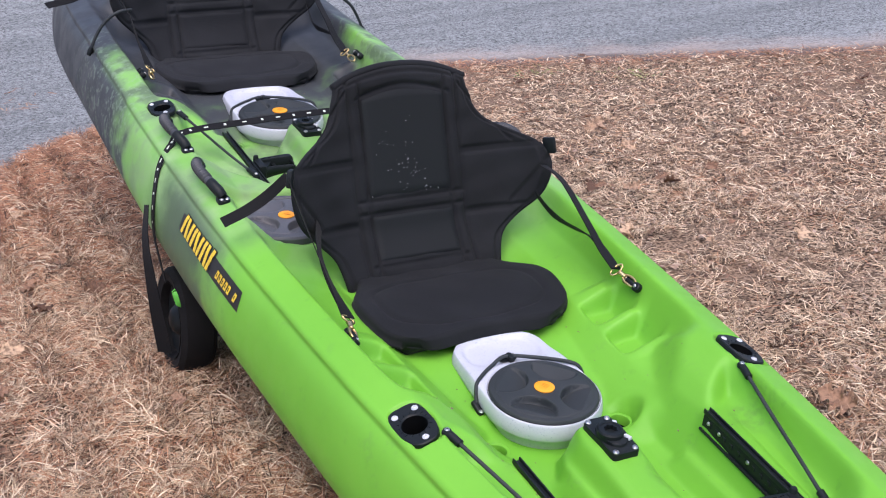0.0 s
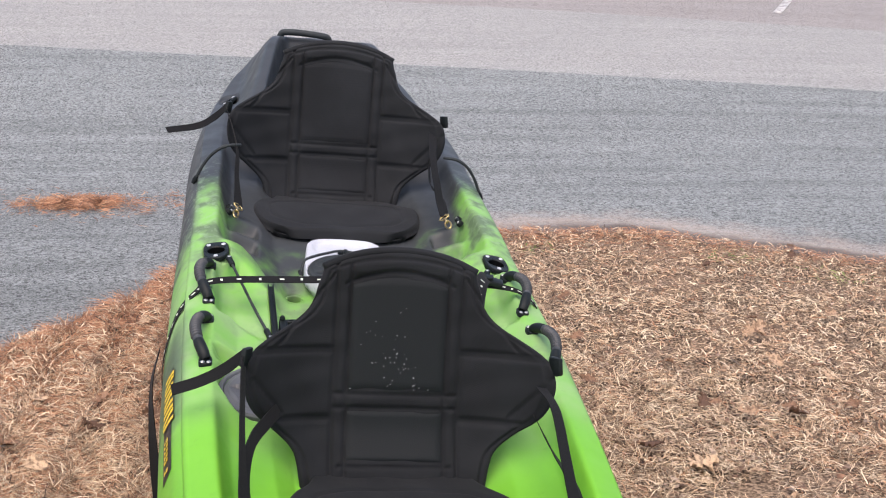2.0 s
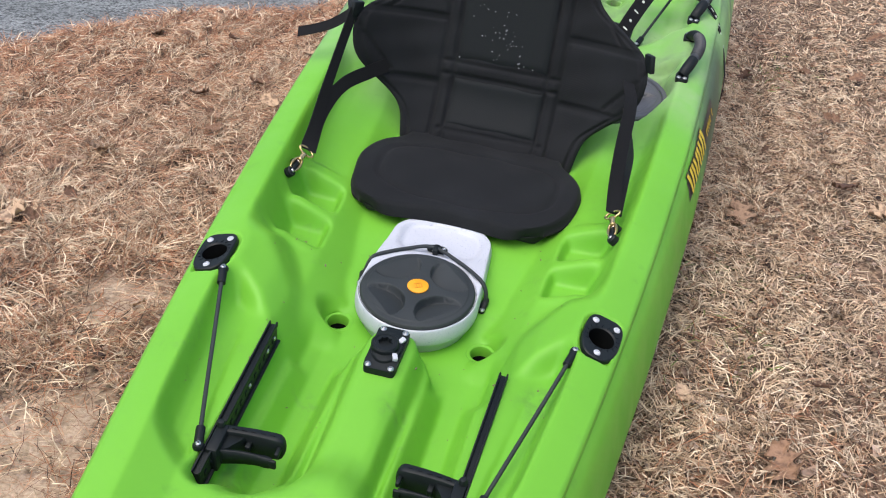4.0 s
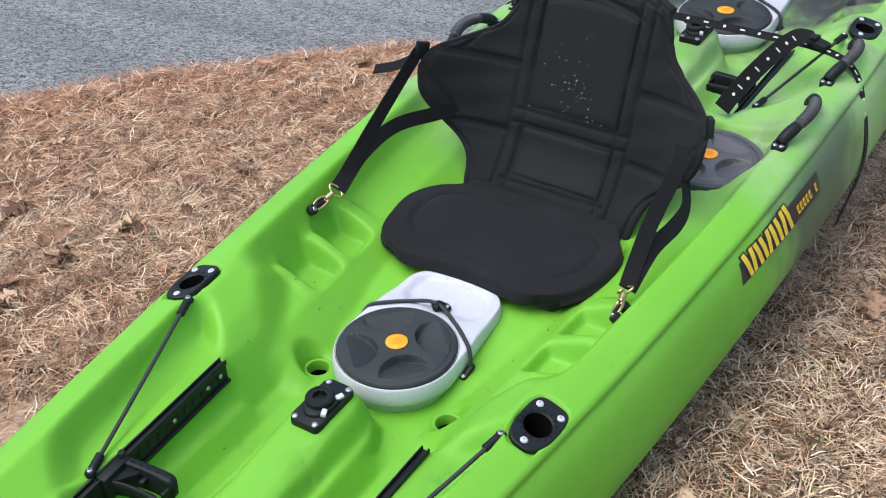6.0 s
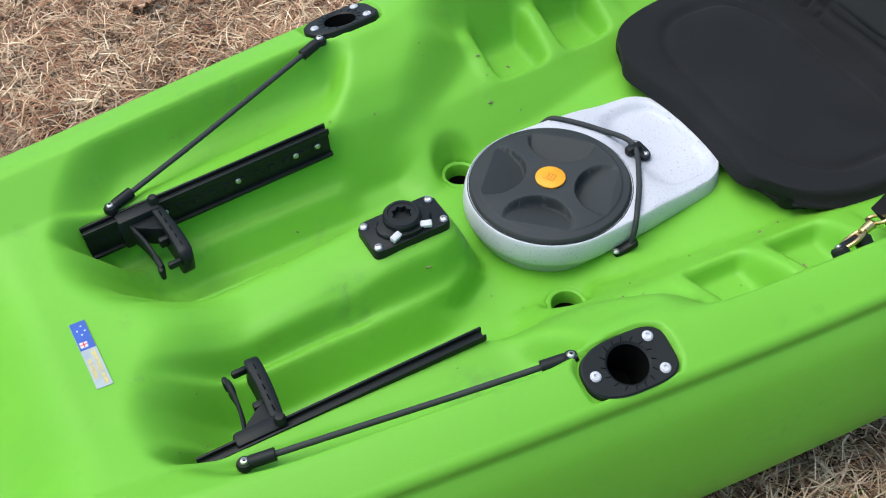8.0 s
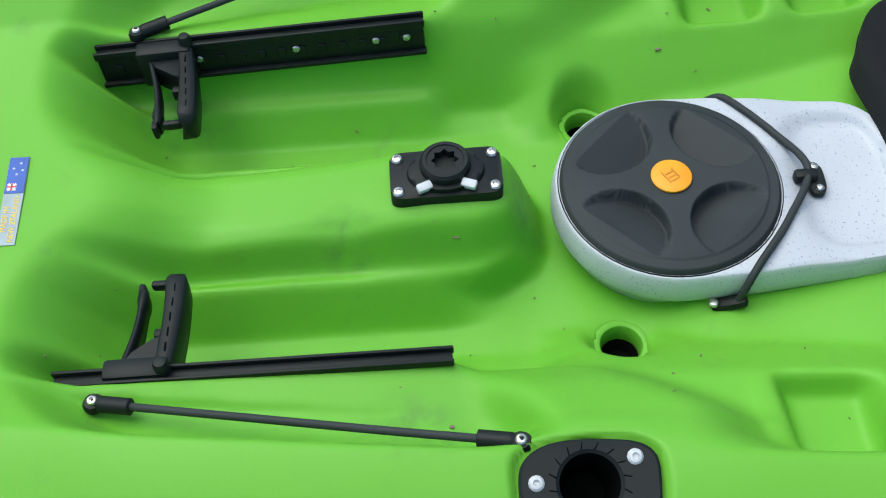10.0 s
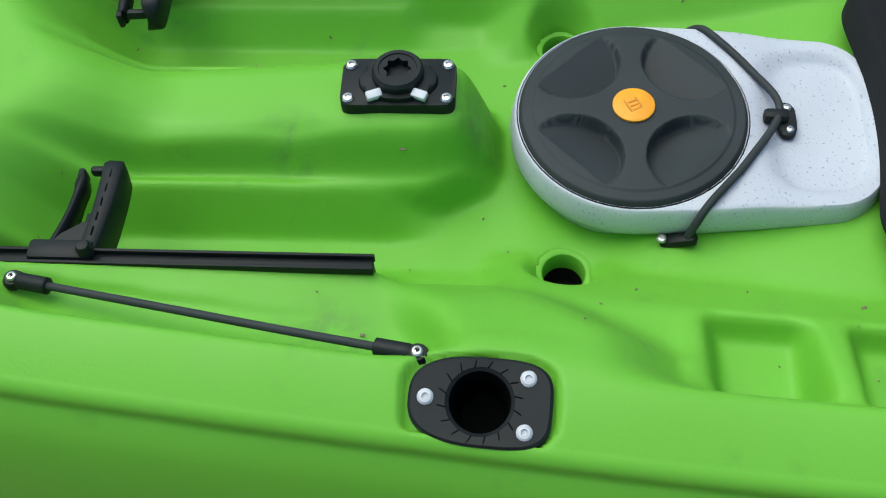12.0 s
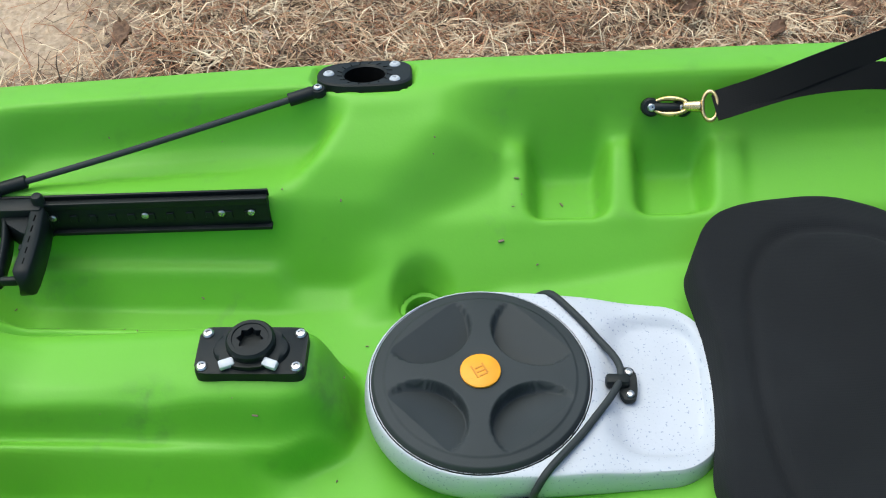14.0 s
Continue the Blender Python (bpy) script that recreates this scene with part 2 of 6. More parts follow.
def dusty_edge(m, xyz, patches, grain, col):
    """Washed sand and dark silt on the paving along the lawn's right-hand edge."""
    off = math_node(m, "ADD", math_node(m, "MULTIPLY", math_node(m, "SUBTRACT", xyz["X"], 1.7), 0.669), math_node(m, "MULTIPLY", math_node(m, "SUBTRACT", xyz["Y"], 4.0), 0.743))
    low = math_node(m, "ADD", math_node(m, "MULTIPLY", math_node(m, "SUBTRACT", xyz["Y"], 4.05), 1.0), 0.0)
    off = math_node(m, "MAXIMUM", off, low)
    rag = math_node(m, "ADD", off, math_node(m, "MULTIPLY", math_node(m, "SUBTRACT", patches, 0.5), 0.7))
    right = range_node(m, xyz["X"], 0.2, 0.9)
    sand = math_node(m, "MULTIPLY", math_node(m, "MULTIPLY", range_node(m, rag, 0.75, 0.1), right), range_node(m, grain, 0.3, 0.6, 0.5, 1.0))
    col = mix_node(m, math_node(m, "MULTIPLY", sand, 0.75), col, (0.42, 0.335, 0.275))
    silt = math_node(m, "MULTIPLY", range_node(m, math_node(m, "ADD", off, math_node(m, "MULTIPLY", math_node(m, "SUBTRACT", patches, 0.5), 0.25)), 0.34, 0.14), range_node(m, xyz["X"], 0.8, 1.5))
    return mix_node(m, math_node(m, "MULTIPLY", silt, 0.85), col, (0.075, 0.060, 0.053))


def asphalt_material(name, dark, light, chip):
    """Asphalt: dark binder, pale aggregate chips, broad wear, dusty towards nothing in particular."""
    m = bpy.data.materials.new(name)
    m.use_nodes = True
    n, l = m.node_tree.nodes, m.node_tree.links
    b = n["Principled BSDF"]
    b.inputs["Roughness"].default_value = 0.85
    b.inputs["Specular IOR Level"].default_value = 0.3
    tc = n.new("ShaderNodeTexCoord")
    p = tc.outputs["Object"]
    v = n.new("ShaderNodeTexVoronoi")
    v.inputs["Scale"].default_value = 95.0
    l.new(p, v.inputs["Vector"])
    sep = n.new("ShaderNodeSeparateColor")
    l.new(v.outputs["Color"], sep.inputs[0])
    stone = range_node(m, sep.outputs[0], 0.45, 0.95)
    wear = range_node(m, noise_node(m, p, 0.9, 5), 0.35, 0.65)
    base = mix_node(m, wear, dark, light)
    # Darker, with duller chips, to the left beside the lawn; ragged edge.
    left_dark = sep_xyz(m, p)["X"]
    left_dark = math_node(m, "ADD", left_dark, math_node(m, "MULTIPLY", math_node(m, "SUBTRACT", noise_node(m, p, 0.7, 4), 0.5), 1.6))
    left_dark = math_node(m, "MULTIPLY", range_node(m, left_dark, 0.2, -1.0), range_node(m, sep_xyz(m, p)["Y"], 6.2, 4.6))
    base = mix_node(m, math_node(m, "MULTIPLY", left_dark, 0.75), base, tuple(c * 0.55 for c in dark))
    chips = math_node(m, "SUBTRACT", 0.5, math_node(m, "MULTIPLY", left_dark, 0.16))
    speck = range_node(m, noise_node(m, p, 130.0, 3), 0.47, 0.62)
    clump = range_node(m, noise_node(m, p, 42.0, 6), 0.45, 0.56)
    base = mix_node(m, math_node(m, "MULTIPLY", clump, 0.85), tuple(c * 0.70 for c in dark), mix_node(m, 0.32, base, chip))
    col = mix_node(m, math_node(m, "MULTIPLY", stone, chips), base, chip)
    col = mix_node(m, math_node(m, "MULTIPLY", speck, 0.6), col, chip)
    # Long faint streaks that traffic has worn along the road.
    turn = n.new("ShaderNodeMapping")
    turn.inputs["Rotation"].default_value, turn.inputs["Scale"].default_value = (0, 0, 0.2), (0.22, 2.6, 1.0)
    l.new(p, turn.inputs["Vector"])
    streak = noise_node(m, turn.outputs["Vector"], 1.6, 5)
    col = mix_node(m, range_node(m, streak, 0.52, 0.36, 0.0, 0.22), col, dark)
    col = mix_node(m, range_node(m, streak, 0.55, 0.72, 0.0, 0.14), col, chip)
    col = dusty_edge(m, sep_xyz(m, p), noise_node(m, p, 6.0, 5), noise_node(m, p, 60.0, 3), col)
    l.new(col, b.inputs["Base Color"])
    bp = n.new("ShaderNodeBump")
    bp.inputs["Strength"].default_value, bp.inputs["Distance"].default_value = 0.6, 0.004
    l.new(v.outputs["Distance"], bp.inputs["Height"])
    l.new(bp.outputs["Normal"], b.inputs["Normal"])
    return m


def leaf_material():
    """Dry leaves, each from dark brown to pale tan, with blotches and fine veins."""
    m = bpy.data.materials.new("dry_brown_leaf")
    m.use_nodes = True
    n, l = m.node_tree.nodes, m.node_tree.links
    b = n["Principled BSDF"]
    b.inputs["Roughness"].default_value, b.inputs["Specular IOR Level"].default_value = 0.65, 0.3
    tc, info = n.new("ShaderNodeTexCoord"), n.new("ShaderNodeObjectInfo")
    own = info.outputs["Random"]
    col = mix_node(m, range_node(m, own, 0.1, 0.55), (0.11, 0.060, 0.038), (0.26, 0.150, 0.092))
    col = mix_node(m, range_node(m, own, 0.55, 0.95), col, (0.52, 0.37, 0.24))
    blotch = range_node(m, noise_node(m, tc.outputs["Object"], 70.0, 5), 0.46, 0.66, 0.0, 0.7)
    col = mix_node(m, blotch, col, (0.09, 0.050, 0.032))
    l.new(col, b.inputs["Base Color"])
    bp = n.new("ShaderNodeBump")
    bp.inputs["Strength"].default_value, bp.inputs["Distance"].default_value = 0.6, 0.002
    l.new(noise_node(m, tc.outputs["Object"], 160.0, 3), bp.inputs["Height"])
    l.new(bp.outputs["Normal"], b.inputs["Normal"])
    return m


HULL = hull_material()
SPECKLED = speckled_material()
CLOTH = weave_material("woven_black_cloth", (0.0083, 0.0094, 0.0107), 0.85, 1300.0, 0.16)
# A paler copy of the black cloth, for the rear seat only.
CLOTH_REAR = weave_material("rear_black_cloth", (0.0126, 0.0140, 0.0158), 0.85, 1300.0, 0.16)
VINYL = material("smooth_black_vinyl_cloth", (0.0074, 0.0094, 0.0104), 0.74, spec=0.22, second=(0.0086, 0.0110, 0.0120), scale=9, bump=0.25, bump_scale=700)
WEBBING = weave_material("black_webbing", (0.0048, 0.0050, 0.0055), 0.8, 1600.0, 0.10)
PLASTIC = material("black_moulded_plastic", (0.0068, 0.0094, 0.0100), 0.48, spec=0.22, second=(0.0095, 0.0128, 0.0134), scale=25, bump=0.05, bump_scale=900)
RUBBER = material("grey_black_rubber", (0.0250, 0.0305, 0.0322), 0.62, spec=0.25, second=(0.034, 0.0400, 0.042), scale=14, bump=0.08, bump_scale=900)
GRIP = material("ribbed_grey_grip", (0.048, 0.052, 0.056), 0.5, second=(0.032, 0.035, 0.038), scale=30, bump=0.2, bump_scale=500)
GREYLID = material("weathered_grey_lid", (0.065, 0.069, 0.078), 0.5, second=(0.095, 0.100, 0.110), scale=12, bump=0.2, bump_scale=500)
# Near-black for hole and slot shade put into colour; tick marks share it.
HOLE_SHADE = material("near_black_hole_shade", (0.0035, 0.0040, 0.0040), 0.8, spec=0.05)
ORANGE = material("orange_badge", (0.85, 0.36, 0.01), 0.5, second=(0.78, 0.30, 0.008), scale=60, bump=0.15, bump_scale=900)
ORANGE_DARK = material("orange_badge_relief", (0.62, 0.24, 0.008), 0.5, scale=60)
STEEL = material("stainless_steel", (0.62, 0.61, 0.59), 0.3, 1.0, second=(0.5, 0.49, 0.47), scale=120)
BRASS = material("brass", (0.74, 0.56, 0.29), 0.28, 1.0, second=(0.60, 0.42, 0.18), scale=90)
WHITETAB = material("pale_grey_tab", (0.55, 0.57, 0.6), 0.45, second=(0.46, 0.48, 0.5), scale=60)
YELLOW = material("yellow_print", (0.80, 0.58, 0.03), 0.45, second=(0.72, 0.5, 0.03), scale=40)
INK = material("black_print", (0.010, 0.010, 0.010), 0.4, scale=40)
PALE_PRINT = material("pale_green_print", (0.72, 0.76, 0.66), 0.6, second=(0.6, 0.64, 0.54), scale=80)
FLAG_BLUE = material("blue_sticker", (0.02, 0.09, 0.42), 0.35, scale=60)
FLAG_GREY = material("grey_sticker", (0.33, 0.40, 0.42), 0.4, scale=60)
FLAG_RED = material("red_print", (0.6, 0.04, 0.05), 0.4, scale=60)
FLAG_WHITE = material("white_print", (0.75, 0.76, 0.78), 0.4, scale=60)
TYRE = material("black_tyre_rubber", (0.006, 0.006, 0.006), 0.85, spec=0.2, second=(0.010, 0.0095, 0.009), scale=20, bump=0.4, bump_scale=250)
GREEN_WEB = material("green_cord", (0.12, 0.55, 0.06), 0.7, scale=60)
SOIL = soil_material()
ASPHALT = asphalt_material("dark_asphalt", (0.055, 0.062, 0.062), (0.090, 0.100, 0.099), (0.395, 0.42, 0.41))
ASPHALT_OLD = asphalt_material("worn_pale_asphalt", (0.195, 0.194, 0.186), (0.245, 0.243, 0.232), (0.45, 0.448, 0.425))
ASPHALT_LOT = asphalt_material("brownish_worn_asphalt", (0.18, 0.166, 0.158), (0.23, 0.213, 0.203), (0.40, 0.375, 0.355))
PAINT = material("worn_white_road_paint", (0.50, 0.49, 0.47), 0.8, second=(0.28, 0.27, 0.26), scale=14, spread=(0.45, 0.62), bump=0.5, bump_scale=200)
STRAW = litter_material("dry_straw", (0.94, 0.79, 0.56), (0.64, 0.46, 0.29), (0.058, 0.036, 0.023), (0.47, 0.27, 0.15))
NEEDLE = litter_material("russet_pine_needles", (0.64, 0.38, 0.22), (0.42, 0.19, 0.095), (0.12, 0.058, 0.036), (0.36, 0.14, 0.065))
CRUMB = litter_material("broken_leaf_crumbs", (0.62, 0.47, 0.36), (0.27, 0.16, 0.105), (0.05, 0.034, 0.026), (0.34, 0.17, 0.10))
LEAF = leaf_material()
TWIG = material("grey_brown_twig", (0.13, 0.095, 0.07), 0.85, second=(0.2, 0.15, 0.11), scale=30, bump=0.5, bump_scale=200)
GREENBLADE = material("green_grass_blades", (0.10, 0.16, 0.035), 0.6, second=(0.2, 0.24, 0.07), scale=5, island=0.4, spec=0.3)


# ---- mesh helpers ----
def grid_mesh(name, P, close_u=False, close_v=False, smooth=True):
    """A sheet through an array of points P[row, column]."""
    P = np.asarray(P, float)
    a, b = P.shape[:2]
    i = np.arange(a if close_u else a - 1)[:, None]
    j = np.arange(b if close_v else b - 1)[None, :]
    i2, j2 = (i + 1) % a, (j + 1) % b
    q = np.stack(np.broadcast_arrays(i * b + j, i * b + j2, i2 * b + j2, i2 * b + j), -1).reshape(-1, 4)
    me = bpy.data.meshes.new(name)
    me.vertices.add(a * b)
    me.vertices.foreach_set("co", P.reshape(-1))
    me.loops.add(len(q) * 4)
    me.loops.foreach_set("vertex_index", q.reshape(-1).astype(np.int32))
    me.polygons.add(len(q))
    me.polygons.foreach_set("loop_start", np.arange(0, len(q) * 4, 4, dtype=np.int32))
    me.update(calc_edges=True)
    if smooth:
        me.shade_smooth()
    return me


def part(name, data, material_, parent, label=""):
    """Links a mesh or a bmesh as one object under a thing or a part (or at top level)."""
    if isinstance(data, bmesh.types.BMesh):
        me = bpy.data.meshes.new(name)
        data.to_mesh(me)
        data.free()
        data = me
    if not data.materials:
        data.materials.append(material_)
    ob = new(name, data)
    if parent is not None:
        ob.parent = parent
    return tagged(ob, label) if label else ob


def thing(name, m, label, category, group="", kind=""):
    ob = new(name)
    ob.empty_display_size = 0.05
    ob.matrix_world = m
    return tagged(ob, label, category, group, kind)


def smooth_faces(bm, angle=40):
    for f in bm.faces:
        f.smooth = True
    for e in bm.edges:
        if len(e.link_faces) == 2 and e.calc_face_angle(0) > radians(angle):
            e.smooth = False
    return bm


def box(size, at=(0, 0, 0), bevel=0.0, turn=None, seg=2):
    """A block with rounded edges; size is full width, depth and height."""
    bm = bmesh.new()
    bmesh.ops.create_cube(bm, size=1)
    bmesh.ops.scale(bm, vec=size, verts=bm.verts)
    if bevel:
        bmesh.ops.bevel(bm, geom=list(bm.edges), offset=bevel, segments=seg, profile=0.5, affect="EDGES")
    m = Matrix.Translation(at) @ (turn.to_4x4() if turn is not None else Matrix())
    bmesh.ops.transform(bm, matrix=m, verts=bm.verts)
    return smooth_faces(bm)


def lathe(profile, n=32, at=(0, 0, 0), turn=None):
    """A body of revolution round z from (radius, height) pairs."""
    bm = bmesh.new()
    rings = []
    for r, z in profile:
        if r < 1e-6:
            rings.append([bm.verts.new((0, 0, z))])
        else:
            rings.append([bm.verts.new((r * math.cos(2 * math.pi * k / n), r * math.sin(2 * math.pi * k / n), z)) for k in range(n)])
    for a, b in zip(rings, rings[1:]):
        for k in range(n):
            k2 = (k + 1) % n
            if len(a) == 1 and len(b) == 1:
                continue
            if len(a) == 1:
                bm.faces.new((a[0], b[k], b[k2]))
            elif len(b) == 1:
                bm.faces.new((a[k], b[0], a[k2]))
            else:
                bm.faces.new((a[k], b[k], b[k2], a[k2]))
    bmesh.ops.recalc_face_normals(bm, faces=bm.faces)
    m = Matrix.Translation(at) @ (turn.to_4x4() if turn is not None else Matrix())
    bmesh.ops.transform(bm, matrix=m, verts=bm.verts)
    return smooth_faces(bm, 35)


def prism(outline, z0, z1, bevel=0.0, at=(0, 0, 0), turn=None, seg=2):
    """A plate of an outline in x, y between two heights, its upper rim rounded."""
    bm = bmesh.new()
    low = [bm.verts.new((x, y, z0)) for x, y in outline]
    high = [bm.verts.new((x, y, z1)) for x, y in outline]
    k = len(low)
    top = bm.faces.new(high)
    bm.faces.new(low[::-1])
    for i in range(k):
        bm.faces.new((low[i], low[(i + 1) % k], high[(i + 1) % k], high[i]))
    if bevel:
        bmesh.ops.bevel(bm, geom=list(top.edges), offset=bevel, segments=seg, profile=0.5, affect="EDGES")
    bmesh.ops.recalc_face_normals(bm, faces=bm.faces)
    m = Matrix.Translation(at) @ (turn.to_4x4() if turn is not None else Matrix())
    bmesh.ops.transform(bm, matrix=m, verts=bm.verts)
    return smooth_faces(bm)


def spline(points, n=8):
    """A smooth line through the points (Catmull-Rom)."""
    p = [Vector(q) for q in points]
    p = [2 * p[0] - p[1]] + p + [2 * p[-1] - p[-2]]
    out = []
    for a, b, c, d in zip(p, p[1:], p[2:], p[3:]):
        for k in range(n):
            t = k / n
            out.append(0.5 * (2 * b + (c - a) * t + (2 * a - 5 * b + 4 * c - d) * t * t + (3 * b - a - 3 * c + d) * t ** 3))
    return out + [p[-2]]


def tube(points, radius, n=8, steps=8, ends=True):
    """A round cord along a smooth line; radius may be a list, one for each point of the smooth line's ends."""
    line = spline(points, steps)
    rows, up = [], Vector((0.13, 0.07, 1)).normalized()
    for k, q in enumerate(line):
        way = (line[min(k + 1, len(line) - 1)] - line[max(k - 1, 0)]).normalized()
        side = way.cross(up).normalized() if abs(way.dot(up)) < 0.98 else way.cross(Vector((1, 0, 0))).normalized()
        above = side.cross(way)
        r = radius(k / (len(line) - 1)) if callable(radius) else radius
        rows.append([q + r * (math.cos(2 * math.pi * i / n) * side + math.sin(2 * math.pi * i / n) * above) for i in range(n)])
    if ends:
        rows = [[line[0]] * n] + rows + [[line[-1]] * n]
    return grid_mesh("tube", [[tuple(v) for v in r] for r in rows], close_v=True)


def ribbon(points, facing, width, thick=0.0016, steps=8):
    """A flat strap along a smooth line. facing: the way its broad side looks, at each point."""
    line, face = spline(points, steps), spline(facing, steps)
    rows = []
    for k, q in enumerate(line):
        way = (line[min(k + 1, len(line) - 1)] - line[max(k - 1, 0)]).normalized()
        side = way.cross(face[k]).normalized()
        out = side.cross(way).normalized()
        h, t = side * width / 2, out * thick / 2
        rows.append([q - h - t, q + h - t, q + h + t, q - h + t])
    bm = bmesh.new()
    vs = [[bm.verts.new(v) for v in r] for r in rows]
    for a, b in zip(vs, vs[1:]):
        for i in range(4):
            bm.faces.new((a[i], a[(i + 1) % 4], b[(i + 1) % 4], b[i]))
    bm.faces.new(vs[0][::-1])
    bm.faces.new(vs[-1])
    bmesh.ops.recalc_face_normals(bm, faces=bm.faces)
    return smooth_faces(bm, 50)


def join(*bms):
    out = bmesh.new()
    for b in bms:
        if isinstance(b, bpy.types.Mesh):
            out.from_mesh(b)
        else:
            me = bpy.data.meshes.new("tmp")
            b.to_mesh(me)
            b.free()
            out.from_mesh(me)
            bpy.data.meshes.remove(me)
    return out


def moved(bm, m):
    bmesh.ops.transform(bm, matrix=m, verts=bm.verts)
    return bm


def step(a, b, v):
    t = np.clip((v - a) / (b - a), 0, 1)
    return t * t * (3 - 2 * t)


def oval(rx, ry, n=40, power=2.0):
    out = []
    for k in range(n):
        a = 2 * math.pi * k / n
        c, s = math.cos(a), math.sin(a)
        out.append((rx * math.copysign(abs(c) ** (2 / power), c), ry * math.copysign(abs(s) ** (2 / power), s)))
    return out


# ---- ground ----
LAWN = [(-30, -60), (-6, -8), (-2.75, -1.6), (-2.1, 0.3), (-1.95, 0.78), (-1.73, 1.42), (-1.38, 2.0), (-1.02, 2.25), (-0.82, 2.62), (-0.63, 2.95), (-0.40, 3.56), (-0.08, 3.82),
        (0.4, 4.05), (0.85, 4.08), (1.25, 4.02), (1.72, 4.0), (1.95, 3.78), (2.3, 3.5), (2.75, 3.1), (3.32, 2.56), (4.6, 1.7), (8, 0.2), (40, -14), (60, -60)]


def terrain(x, y):
    """The lie of the land: level by the bow, falling to the road's edge, rising gently beyond it."""
    x, y = np.asarray(x, float), np.asarray(y, float)
    yy = 40 * np.tanh(y / 40)
    z = 0.199 * np.tanh(x / 5) - 0.139 * yy - 0.0945 * (np.sqrt(yy * yy + 0.0225) - yy)
    s = yy - 6.5
    return z + 0.095 * (np.sqrt(s * s + 2.25) + s) - 0.0162


def lawn_distance(x, y):
    """Metres inside the lawn's edge (minus: on the road)."""
    x, y = np.asarray(x, float), np.asarray(y, float)
    best = np.full(x.shape, 1e9)
    inside = np.zeros(x.shape, bool)
    for (ax, ay), (bx, by) in zip(LAWN, LAWN[1:] + LAWN[:1]):
        t = np.clip(((x - ax) * (bx - ax) + (y - ay) * (by - ay)) / ((bx - ax) ** 2 + (by - ay) ** 2), 0, 1)
        best = np.minimum(best, np.hypot(x - ax - t * (bx - ax), y - ay - t * (by - ay)))
        cross = ((ay > y) != (by > y)) & (x < (bx - ax) * (y - ay) / (by - ay + 1e-12) + ax)
        inside ^= cross
    return np.where(inside, best, -best)


def wobble(x, y, scale, seed=0.0):
    """Cheap smooth unevenness, about -1 to 1."""
    s = scale
    return (np.sin(x * s * 1.7 + 1.3 + seed) * np.cos(y * s * 1.1 - 0.7 + seed) + 0.6 * np.sin(x * s * 3.1 - y * s * 2.3 + 2.1 + seed) + 0.4 * np.sin(x * s * 5.3 + y * s * 6.1 + seed * 3)) / 2


def vnoise(x, y, cell, seed):
    """Smooth random unevenness with one lattice value for each cell, -1 to 1."""
    lattice = np.random.default_rng(seed).uniform(-1, 1, (256, 256))
    u, v = x / cell, y / cell
    i, j = np.floor(u).astype(int), np.floor(v).astype(int)
    fu, fv = u - i, v - j
    fu, fv = fu * fu * (3 - 2 * fu), fv * fv * (3 - 2 * fv)
    a, b = lattice[i % 256, j % 256], lattice[(i + 1) % 256, j % 256]
    c, d = lattice[i % 256, (j + 1) % 256], lattice[(i + 1) % 256, (j + 1) % 256]
    return (a * (1 - fu) + b * fu) * (1 - fv) + (c * (1 - fu) + d * fu) * fv


def lawn_height(x, y):
    d = lawn_distance(x, y) + 0.05 * wobble(x, y, 7.0) + 0.02 * wobble(x, y, 31.0)
    bumps = 0.007 * vnoise(x, y, 0.31, 1) + 0.004 * vnoise(0.83 * x - 0.55 * y, 0.55 * x + 0.83 * y, 0.11, 2) + 0.003 * vnoise(0.31 * x + 0.95 * y, 0.95 * x - 0.31 * y, 0.061, 4) + 0.003 * vnoise(0.68 * x - 0.73 * y, 0.73 * x + 0.68 * y, 0.043, 3)
    return terrain(x, y) - 0.05 + 0.058 * step(-0.07, 0.07, d) + bumps * step(-0.05, 0.1, d)


def spaced(lo, a, b, hi, fine, n):
    """Coordinates fine between a and b and wider and wider out to lo and hi."""
    left = a - (a - lo) * (np.linspace(1, 0, n, endpoint=False)[:]) ** 3
    right = b + (hi - b) * (np.linspace(0, 1, n + 1)[1:]) ** 3
    return np.concatenate([left, np.arange(a, b, fine), [b], right])


X, Y = np.meshgrid(spaced(-400, -3.0, 4.2, 400, 0.024, 40), spaced(-400, -2.2, 5.0, 400, 0.024, 40))
ground = part("ground", grid_mesh("ground", np.stack([X, Y, lawn_height(X, Y)], -1)), SOIL, None)
tagged(ground, "sloping lawn of dead grass, thatch and sandy soil", "lawn", kind="structure")


def seam(x):
    return 10.0 - 0.21 * 9 * np.tanh(x / 9)


def paving(name, v0, v1, lift, mat, label, n):
    xs = spaced(-400, -6, 12, 400, 0.25, 30)
    vs = np.linspace(0, 1, n)
    PX, V = np.meshgrid(xs, v0 + (v1 - v0) * vs)
    PY = seam(PX) + V
    return tagged(part(name, grid_mesh(name, np.stack([PX, PY, terrain(PX, PY) + lift], -1)), mat, None), label, "road", kind="structure")


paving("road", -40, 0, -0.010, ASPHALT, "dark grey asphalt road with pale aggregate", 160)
paving("road_far_lane", -0.02, 3.55, -0.018, ASPHALT_OLD, "worn pale grey asphalt beyond a seam", 30)
paving("parking_lot", 3.53, 300, -0.024, ASPHALT_LOT, "brownish worn asphalt of a parking area", 300)


def on_ground(x, y):
    return float(lawn_height(np.array([x]), np.array([y]))[0])


